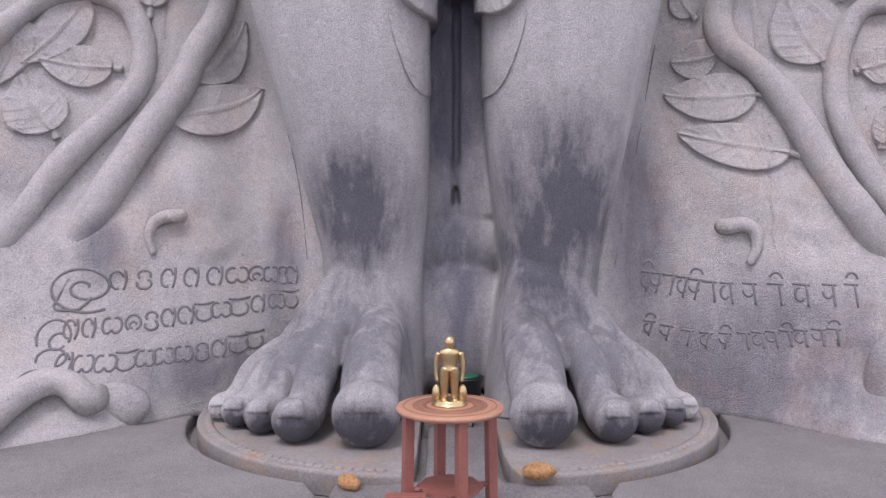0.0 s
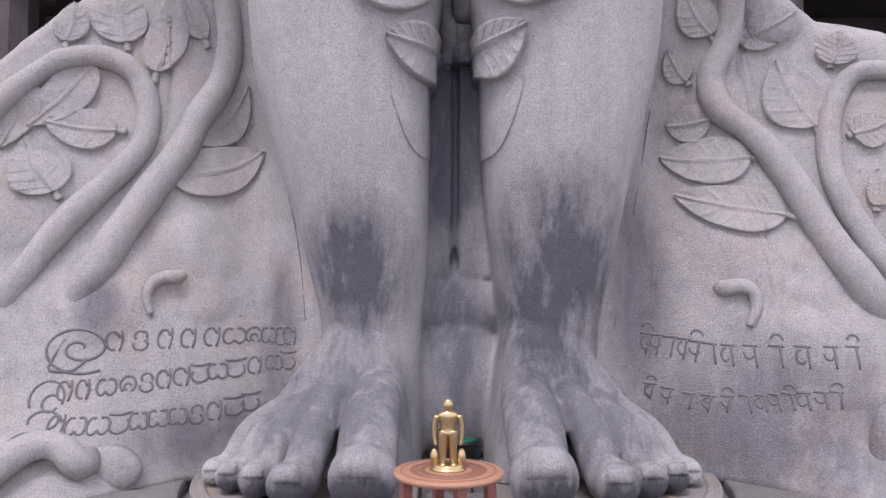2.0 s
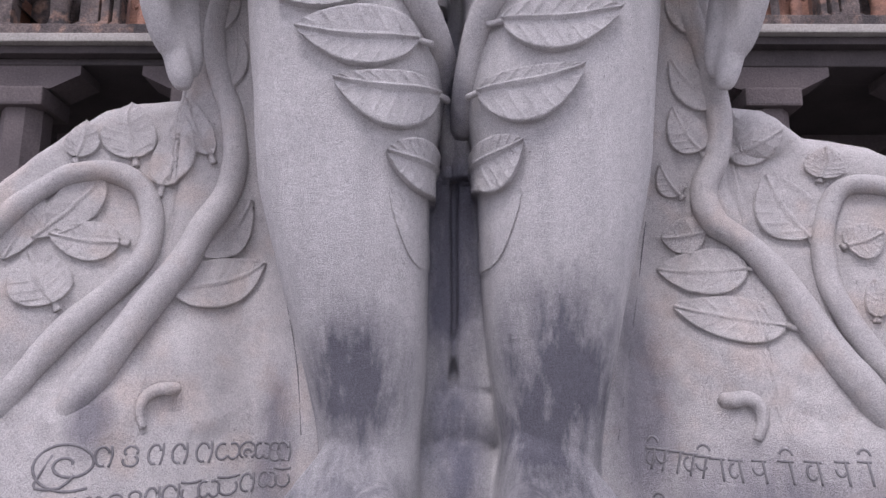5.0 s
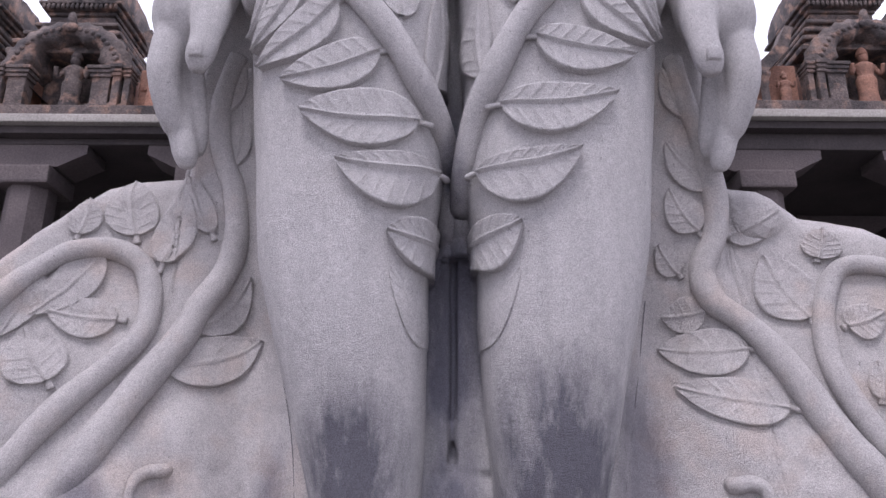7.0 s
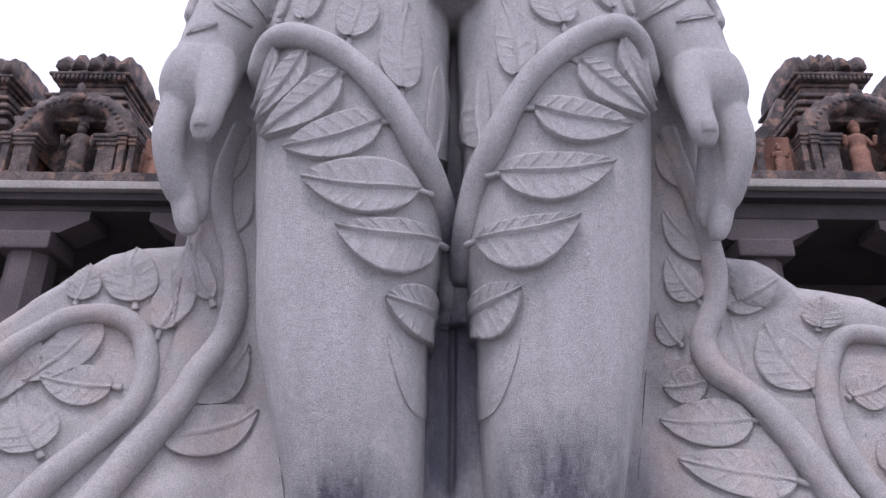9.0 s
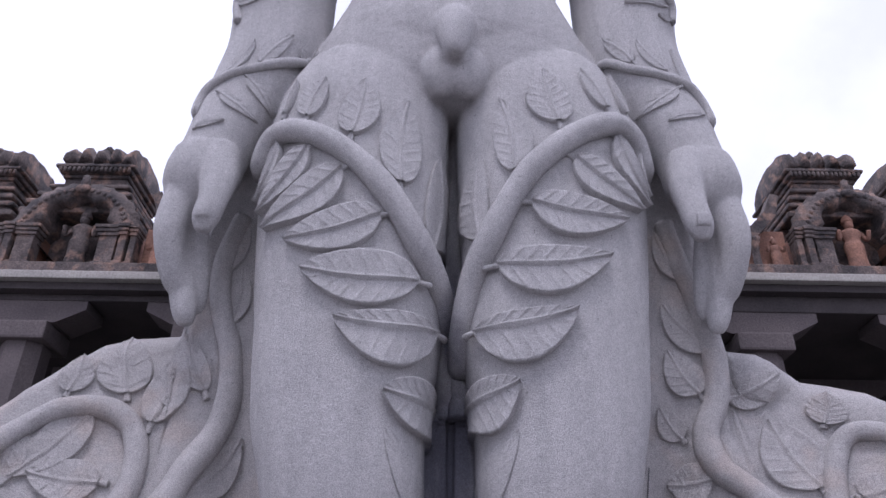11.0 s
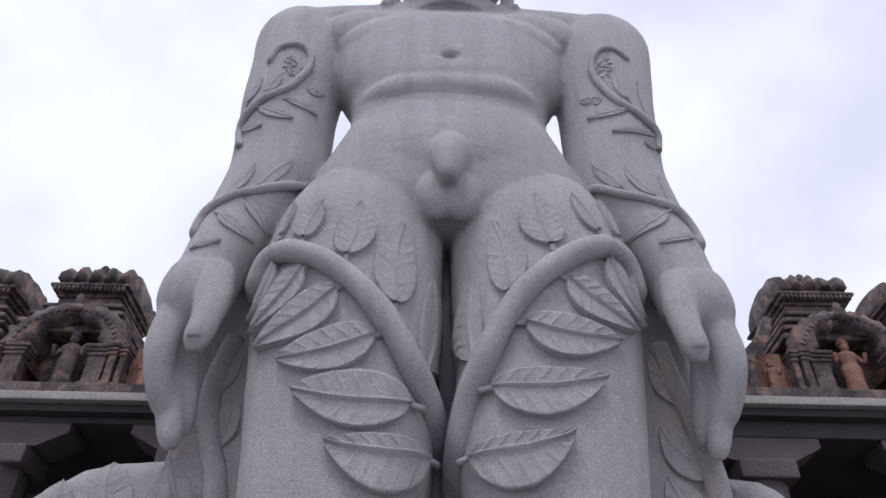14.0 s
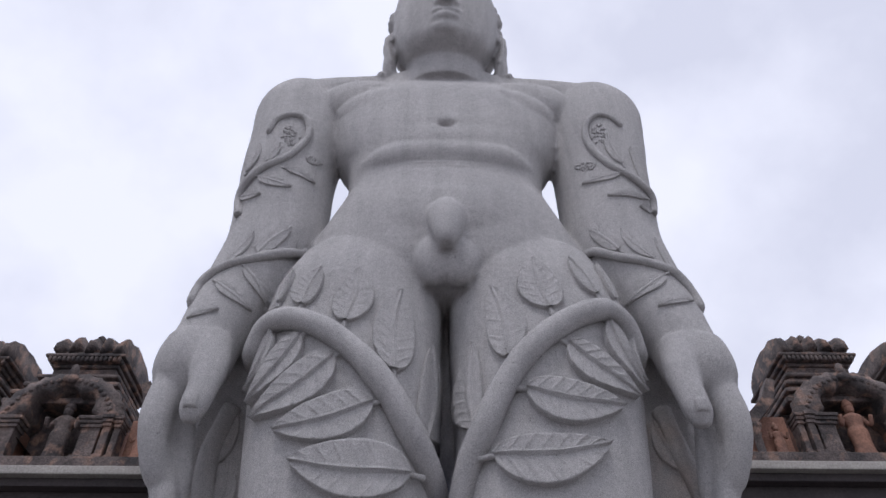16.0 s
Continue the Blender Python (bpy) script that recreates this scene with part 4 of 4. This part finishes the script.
def carved_stem(trees, pts, r0, r1, sink=0.35, steps=70, n=14, fade=0.0):
    """A round stem lying half sunk in the stone along points of x, z."""
    path, last = [], None
    for k in range(steps + 1):
        u = k / steps
        x, z = curve_at(pts, u)
        y, _ = surface(trees, x, z, last if last is not None else 7.0)
        last = y
        path.append([x, y, z, r0 + (r1 - r0) * u])
    ys = [p[1] for p in path]
    bm = bmesh.new()
    out = []
    for k, p in enumerate(path):
        w = ys[max(0, k - 4):k + 5]
        r = p[3] * (1.0 + 0.14 * noise.noise((p[0] * 2.2, p[2] * 2.2, 1.0)))
        out.append((p[0], 0.5 * (sum(w) / len(w)) + 0.5 * min(w) + r * sink - r * 0.5 + 1.5 * r * max(0.0, 1 - (k / steps if fade > 0 else 1 - k / steps) / (abs(fade) + 1e-6)) ** 1.5, p[2], r))
    tube(bm, out, steps, n)
    return bm


def stalk(trees, x, z, dx, dz, r=0.022):
    return carved_stem(trees, [(x - dx * 0.14, z - dz * 0.14), (x, z), (x + dx * 0.12, z + dz * 0.12)], r * 1.5, r * 0.8, 0.1, 8, 8)


STAT = [STATUE_BVH]
# each leaf: stalk x, z; tip x, z; half-width above and below the midrib
LEAF_THIGH_W = [(-0.20, 4.75, -1.14, 4.72, 0.15, 0.38), (-0.38, 5.20, -1.50, 5.24, 0.30, 0.27), (-0.76, 5.88, -1.71, 5.59, 0.24, 0.24), (-1.20, 6.43, -1.98, 5.82, 0.21, 0.24), (-1.59, 6.72, -2.07, 6.06, 0.18, 0.15), (-1.93, 6.87, -2.12, 6.24, 0.08, 0.07), (-0.12, 4.08, -0.65, 4.05, 0.20, 0.30)]
LEAF_HIP_W = [(-0.56, 6.33, -0.53, 7.45, 0.22, 0.22), (-1.13, 6.92, -1.03, 7.72, 0.23, 0.21), (-1.65, 7.20, -1.48, 7.76, 0.19, 0.14), (-0.22, 5.70, -0.18, 6.88, 0.15, 0.12), (-1.94, 7.35, -1.83, 7.84, 0.08, 0.06)]
LEAF_THIGH_E = [(0.26, 4.73, 1.21, 4.85, 0.13, 0.38), (0.47, 5.37, 1.58, 5.45, 0.19, 0.31), (0.82, 6.06, 1.80, 5.92, 0.20, 0.27), (1.31, 6.63, 2.01, 6.13, 0.17, 0.22), (1.81, 7.0, 2.12, 6.27, 0.13, 0.14), (2.06, 6.9, 2.13, 6.39, 0.05, 0.05), (0.16, 4.08, 0.65, 4.15, 0.17, 0.36)]
LEAF_HIP_E = [(0.66, 6.49, 0.53, 7.52, 0.22, 0.19), (1.17, 7.14, 1.04, 7.95, 0.24, 0.25), (1.75, 7.45, 1.48, 8.0, 0.12, 0.14), (0.30, 5.76, 0.31, 6.80, 0.15, 0.13), (2.0, 7.5, 1.85, 8.1, 0.06, 0.06)]
LEAF_ARM_W = [(-2.38, 8.26, -2.05, 8.83, 0.11), (-2.78, 8.1, -2.49, 8.65, 0.09), (-1.92, 8.51, -1.74, 8.78, 0.1), (-2.76, 7.72, -2.34, 7.43, 0.08), (-2.48, 7.99, -2.2, 7.64, 0.09), (-2.87, 10.05, -2.75, 10.56, 0.08),
              (-2.59, 10.12, -2.42, 10.47, 0.1), (-2.64, 9.8, -2.15, 9.58, 0.09), (-2.27, 9.95, -1.87, 9.85, 0.07), (-2.86, 9.53, -2.54, 9.42, 0.07), (-2.94, 7.16, -2.64, 7.27, 0.05)]
LEAF_ARM_E = [(2.22, 8.43, 1.93, 8.92, 0.1), (2.61, 8.24, 2.3, 8.79, 0.09), (2.84, 8.11, 2.73, 8.68, 0.07), (2.69, 7.94, 2.23, 7.65, 0.1), (2.89, 7.51, 2.51, 7.42, 0.06), (2.55, 10.15, 2.42, 10.8, 0.1), (2.86, 9.83, 2.73, 10.57, 0.09),
              (2.48, 9.91, 1.95, 9.83, 0.07), (2.76, 9.5, 2.23, 9.46, 0.05), (2.85, 9.34, 2.66, 9.31, 0.05)]
LEAF_MOUND_W = [(-3.65, 4.04, -4.17, 3.34, 0.19), (-3.38, 3.34, -4.03, 3.4, 0.19), (-3.85, 2.69, -4.19, 3.23, 0.25), (-4.21, 3.83, -4.39, 3.11, 0.17), (-3.37, 4.28, -3.51, 4.94, 0.25), (-3.92, 4.24, -3.89, 4.68, 0.14), (-3.06, 3.98, -2.93, 4.83, 0.21),
                (-2.59, 4.34, -2.87, 4.97, 0.14), (-2.66, 3.25, -2.14, 3.87, 0.19), (-2.81, 2.84, -1.98, 3.2, 0.24), (-2.42, 5.11, -2.40, 5.83, 0.12), (-2.65, 5.76, -2.45, 6.49, 0.13)]
LEAF_MOUND_E = [(2.96, 3.08, 2.16, 3.14, 0.23), (3.21, 2.49, 2.27, 2.73, 0.21), (2.63, 3.51, 2.23, 3.49, 0.18), (3.59, 3.39, 3.28, 4.1, 0.28), (2.63, 4.38, 2.36, 4.88, 0.18), (2.42, 3.93, 2.2, 4.25, 0.13), (2.83, 4.87, 2.38, 5.45, 0.19),
                (3.91, 3.29, 4.24, 3.41, 0.17), (3.8, 4.04, 3.9, 4.36, 0.17), (4.04, 2.56, 4.08, 2.93, 0.1), (2.92, 4.33, 3.46, 4.58, 0.17), (2.66, 5.76, 2.42, 6.4, 0.13)]
BLOSSOM = [(-2.22, 10.45, -2.38, 10.91), (-2.04, 10.25, -1.84, 10.36), (2.24, 10.58, 2.34, 11.07), (2.17, 10.1, 1.91, 10.25)]
STEM_THIGH_W = [(-0.02, 4.1), (-0.02, 4.5), (-0.04, 4.84), (-0.10, 5.14), (-0.21, 5.39), (-0.38, 5.66), (-0.61, 6.04), (-0.89, 6.40), (-1.21, 6.70), (-1.54, 6.90), (-1.85, 7.0), (-2.06, 6.96), (-2.17, 6.72)]
STEM_THIGH_E = [(0.11, 4.1), (0.11, 4.5), (0.12, 4.84), (0.16, 5.12), (0.24, 5.41), (0.39, 5.71), (0.61, 6.14), (0.86, 6.51), (1.21, 6.84), (1.56, 7.07), (1.86, 7.17), (2.08, 7.06), (2.17, 6.77)]
STEM_ARM_W = [(-1.8, 8.52), (-1.92, 8.46), (-2.34, 8.19), (-2.73, 8.03), (-3.0, 7.82), (-3.05, 7.5)]
STEM_ARM_E = [(1.84, 8.56), (1.94, 8.53), (2.2, 8.29), (2.52, 8.15), (2.86, 8.0), (3.03, 7.73), (3.06, 7.5)]
CURL_ARM_W = [(-2.83, 9.17), (-2.9, 9.5), (-2.85, 9.7), (-2.63, 9.94), (-2.27, 10.22), (-2.06, 10.73), (-2.12, 11.09), (-2.34, 11.18), (-2.57, 11.07), (-2.66, 10.81)]
CURL_ARM_E = [(2.89, 9.34), (2.92, 9.63), (2.71, 9.8), (2.34, 10.13), (2.13, 10.6), (2.13, 11.03), (2.3, 11.26), (2.51, 11.24), (2.67, 11.06)]
STEM_MOUND_W = [(-3.7, 1.5), (-3.47, 1.88), (-3.34, 2.15), (-3.08, 2.66), (-2.8, 3.14), (-2.67, 3.53), (-2.47, 3.91), (-2.37, 4.36), (-2.43, 4.86), (-2.56, 5.19), (-2.66, 5.58), (-2.68, 6.0), (-2.55, 6.6)]
ARCH_MOUND_W = [(-4.36, 1.5), (-4.12, 1.88), (-3.97, 2.15), (-3.69, 2.54), (-3.38, 2.89), (-3.17, 3.22), (-3.16, 3.62), (-3.32, 3.99), (-3.62, 4.14), (-3.96, 4.09), (-4.22, 3.89), (-4.43, 3.64), (-4.7, 3.2)]
STEM_MOUND_E = [(2.6, 6.6), (2.7, 6.0), (2.8, 5.6), (2.86, 5.25), (2.9, 4.83), (2.84, 4.37), (2.68, 4.0), (2.74, 3.65), (3.01, 3.39), (3.27, 3.01), (3.47, 2.6), (3.65, 2.2), (3.84, 1.85), (4.1, 1.4)]
ARCH_MOUND_E = [(4.7, 3.6), (4.45, 3.9), (4.11, 3.97), (3.91, 3.77), (3.78, 3.41), (3.75, 2.94), (3.86, 2.53), (4.05, 2.12), (4.3, 1.7)]

for side, thigh, stems, curls, sets in ((-1, STEM_THIGH_W, STEM_ARM_W, CURL_ARM_W, (LEAF_THIGH_W, LEAF_HIP_W, LEAF_ARM_W)), (1, STEM_THIGH_E, STEM_ARM_E, CURL_ARM_E, (LEAF_THIGH_E, LEAF_HIP_E, LEAF_ARM_E))):
    creeper = tagged(new("stone_creeper"), "granite creeper with broad veined leaves carved round leg and arm", "carved creeper", "creepers on the statue")
    part("stem", carved_stem(STAT, thigh, 0.155, 0.125, 0.15, 90, 18), GRANITE, creeper)
    part("arm_stem", carved_stem(STAT, stems, 0.06, 0.055, 0.15), GRANITE, creeper)
    part("curled_stem", carved_stem(STAT, curls, 0.06, 0.045, 0.15, 90), GRANITE, creeper)
    for leaves, height, veins in ((sets[0], 0.10, 7), (sets[1], 0.06, 8), (sets[2], 0.03, 5)):
        for k, (x0, z0, x1, z1, *half) in enumerate(leaves):
            leaf = part("leaf", carved_leaf(STAT, x0, z0, x1, z1, half[0], half[-1], height, veins, (0.07 if x1 < x0 else -0.07) if height > 0.08 else (0.05 if k % 2 else -0.04) * side), GRANITE, creeper)
            part("stalk", stalk(STAT, x0, z0, x1 - x0, z1 - z0, 0.024 if height > 0.035 else 0.014), GRANITE, leaf)
    part("leaf", carved_leaf(STAT, side * 0.3, 3.02, side * 0.61, 3.72, 0.13, 0.13, 0.014, 5, 0.06 * side), GRANITE, creeper, "shallow worn leaf")
    for x0, z0, x1, z1 in BLOSSOM:
        if x0 * side > 0:
            bm = bmesh.new()
            rnd = random.Random(int(z0 * 100))
            for k in range(46):
                u, v = rnd.uniform(0.1, 1), rnd.uniform(-1, 1)
                w = 0.13 * math.sin(math.pi * u ** 0.8) + 0.02
                x, z = x0 + (x1 - x0) * u - (z1 - z0) * w * v * 2, z0 + (z1 - z0) * u + (x1 - x0) * w * v * 2
                y, _ = surface(STAT, x, z)
                bmesh.ops.create_icosphere(bm, subdivisions=1, radius=0.026, matrix=Matrix.Translation((x, y, z)))
            part("blossom", bm, GRANITE, creeper)

for side, stem, arch, leaves in ((-1, STEM_MOUND_W, ARCH_MOUND_W, LEAF_MOUND_W), (1, STEM_MOUND_E, ARCH_MOUND_E, LEAF_MOUND_E)):
    tree = [mound_bvh[side]]
    stem, arch = [[(x * 0.983, 1.75 + (z - 1.75) * 0.985) for x, z in q] for q in (stem, arch)]
    part("stem", carved_stem(tree, stem, 0.17 if side < 0 else 0.11, 0.11 if side < 0 else 0.16, 0.42, 90, 18, 0.18 if side < 0 else -0.1), MOUND, mounds[side])
    part("stem", carved_stem(tree, arch, 0.14 if side < 0 else 0.09, 0.10 if side < 0 else 0.13, 0.42, 90, 18, 0.18 if side < 0 else -0.1), MOUND, mounds[side])
    for k, (x0, z0, x1, z1, half) in enumerate(leaves):
        leaf = part("leaf", carved_leaf(tree, x0, z0, x1, z1, half * 1.06, half * 1.06, 0.052, 6, 0.05 if x1 < x0 else -0.05), MOUND, mounds[side])
        part("stalk", stalk(tree, x0, z0, x1 - x0, z1 - z0, 0.026), MOUND, leaf)

# plain snake-like stubs, root loop and lumps on the mounds
part("stub", carved_stem([mound_bvh[-1]], [(-2.87, 1.52), (-2.91, 1.66), (-2.88, 1.8), (-2.78, 1.87), (-2.64, 1.88)], 0.03, 0.07, 0.2, 24, 12), MOUND, mounds[-1])
part("stub", carved_stem([mound_bvh[1]], [(2.78, 1.42), (2.85, 1.6), (2.83, 1.74), (2.72, 1.8), (2.58, 1.77)], 0.04, 0.085, 0.2, 24, 12), MOUND, mounds[1])
part("root_loop", carved_stem([mound_bvh[-1]], [(-3.95, 0.02), (-3.82, 0.16), (-3.72, 0.33), (-3.55, 0.44), (-3.36, 0.40), (-3.20, 0.25)], 0.135, 0.12, -0.5, 30, 14), MOUND, mounds[-1])
for side, x, z, rx, rz in ((-1, 3.05, 0.18, 0.3, 0.2), (1, 3.75, 0.4, 0.2, 0.42)):
    bm = bmesh.new()
    y, _ = surface([mound_bvh[side]], side * x, z)
    ball(bm, (side * x, y + 0.04, z), (rx, 0.11, rz), 20, 14)
    part("boss", bm, MOUND, mounds[side])


# ---- inscriptions, as raised strokes coloured dark for the shade of cut grooves ----
def strokes(tree, lines, r=0.013):
    bm = bmesh.new()
    for pts in lines:
        path = []
        for x, z in pts:
            y, _ = surface(tree, x, z)
            path.append((x, y + r * 0.25, z, r))
        tube(bm, path, max(2, len(path) * 2 - 2), 6)
    return bm


def arc(cx, cz, rx, rz, a0, a1, n=9):
    return [(cx + rx * math.cos(radians(a0 + (a1 - a0) * k / n)), cz + rz * math.sin(radians(a0 + (a1 - a0) * k / n))) for k in range(n + 1)]


def row_points(pts, count):
    return [tuple(curve_at(pts, (k + 0.5) / count)) for k in range(count)]


rnd = random.Random(11)
for pts, count, h in (([(-3.2, 1.28), (-2.73, 1.29), (-2.26, 1.3), (-1.87, 1.3), (-1.6, 1.3)], 10, 0.105), ([(-3.55, 0.84), (-3.05, 0.88), (-2.57, 0.94), (-2.11, 0.99), (-1.6, 1.06)], 13, 0.1), ([(-3.55, 0.56), (-3.15, 0.54), (-2.74, 0.57), (-2.33, 0.6), (-1.97, 0.66)], 11, 0.1)):
    for x, z in row_points(pts, count):
        lines = []
        w = h * rnd.uniform(0.75, 0.95)
        kind = rnd.randrange(5)
        if kind == 0:
            lines += [arc(x - w * 0.45, z, w * 0.5, h * 0.7, 60, 330), arc(x + w * 0.45, z, w * 0.5, h * 0.7, 210, 480)]
        elif kind == 1:
            lines += [arc(x, z, w * 0.8, h * 0.75, -60, 240), arc(x, z - h * 0.2, w * 0.35, h * 0.3, 0, 270)]
        elif kind == 2:
            lines += [arc(x, z - h * 0.1, w * 0.85, h * 0.7, 150, 400), [(x - w, z + h * 0.85), (x, z + h * 0.75), (x + w, z + h * 0.95)]]
        elif kind == 3:
            lines += [arc(x, z + h * 0.35, w * 0.55, h * 0.4, -30, 230), arc(x, z - h * 0.45, w * 0.6, h * 0.45, -200, 60)]
        else:
            lines += [arc(x - w * 0.2, z, w * 0.6, h * 0.8, 20, 290), [(x + w * 0.5, z + h * 0.9), (x + w * 0.6, z), (x + w * 0.4, z - h * 0.9)]]
        part("incised_sign", strokes([mound_bvh[-1]], lines), CARVED, mounds[-1])
sp = [(-3.42 + (0.03 + 0.028 * a) * math.cos(a), 1.22 + (0.02 + 0.019 * a) * math.sin(a)) for a in [0.35 * k for k in range(46)] if 0.03 + 0.028 * a < 0.36]
part("spiral", strokes([mound_bvh[-1]], [sp, [(-3.56, 1.3), (-3.66, 1.1), (-3.66, 1.02), (-3.46, 1.02), (-3.36, 1.13)]], 0.015), CARVED, mounds[-1], "incised spiral emblem")
part("spiral", strokes([mound_bvh[-1]], [arc(-3.64, 0.78, 0.14, 0.15, -20, 210), arc(-3.60, 0.74, 0.07, 0.07, 60, 330), arc(-3.62, 0.6, 0.12, 0.08, -60, 200), arc(-3.7, 0.44, 0.12, 0.07, 0, 360), arc(-3.7, 0.44, 0.06, 0.035, 0, 360)]), CARVED, mounds[-1], "incised curl emblem")
for pts, count, h in (([(1.9, 1.33), (2.19, 1.29), (2.51, 1.24), (3.08, 1.24), (3.64, 1.25)], 12, 0.2), ([(1.9, 0.84), (2.33, 0.76), (2.77, 0.78), (3.1, 0.82), (3.45, 0.85)], 12, 0.15)):
    step = (pts[-1][0] - pts[0][0]) / count
    for k, (x, z) in enumerate(row_points(pts, count)):
        w = step * 0.42
        lines = []
        lines.append([(x - w, z + 0.004), (x, z), (x + w, z - 0.004)])
        lean = -0.12 if k < 5 else 0.03
        lines.append([(x + w * 0.5, z), (x + w * 0.5 + lean * h, z - h * 0.5), (x + w * 0.5 + lean * h * 2, z - h)])
        if k % 3 == 0:
            lines.append(arc(x - w * 0.3, z - h * 0.45, w * 0.55, h * 0.3, 80, 330))
        elif k % 3 == 1:
            lines.append(arc(x - w * 0.2, z - h * 0.3, w * 0.7, h * 0.3, 180, 330))
        if k in (0, 4, 8, 11):
            lines.append(arc(x + w * 0.2, z + h * 0.25, w * 0.8, h * 0.28, 0, 170))
        part("incised_sign", strokes([mound_bvh[1]], lines), CARVED, mounds[1])
for side, line in ((-1, ((-1.97, 3.71), (-1.83, 3.27), (-1.67, 2.67), (-1.56, 2.23), (-1.50, 1.79), (-1.47, 1.45))), (1, ((2.05, 3.65), (1.97, 3.16), (1.87, 2.72), (1.76, 2.23), (1.66, 1.79), (1.58, 1.40)))):
    part("crack", strokes([mound_bvh[side]], [line], 0.006), CARVED, mounds[side], "fine dark crack")

# ---- coconut husks in the paving gaps ----
for x, y, z, a, s in ((-0.77, 5.02, 0.03, -0.9, 1.0), (0.53, 5.07, 0.09, 0.2, 1.1)):
    bm = bmesh.new()
    bmesh.ops.create_icosphere(bm, subdivisions=3, radius=1.0)
    for v in bm.verts:
        v.co = Vector((v.co.x * 0.105 * s, v.co.y * 0.065 * s, v.co.z * 0.055 * s)) * (1 + 0.18 * noise.noise(v.co * 2.5) + 0.05 * noise.noise(v.co * 9))
    bmesh.ops.rotate(bm, verts=bm.verts, cent=(0, 0, 0), matrix=Matrix.Rotation(a, 3, "Z"))
    bmesh.ops.translate(bm, verts=bm.verts, vec=(x, y, z))
    thing("coconut_husk", bm, HUSK, "dry brown coconut husk lying by the plinth edge", "coconut husk", "coconut husks")
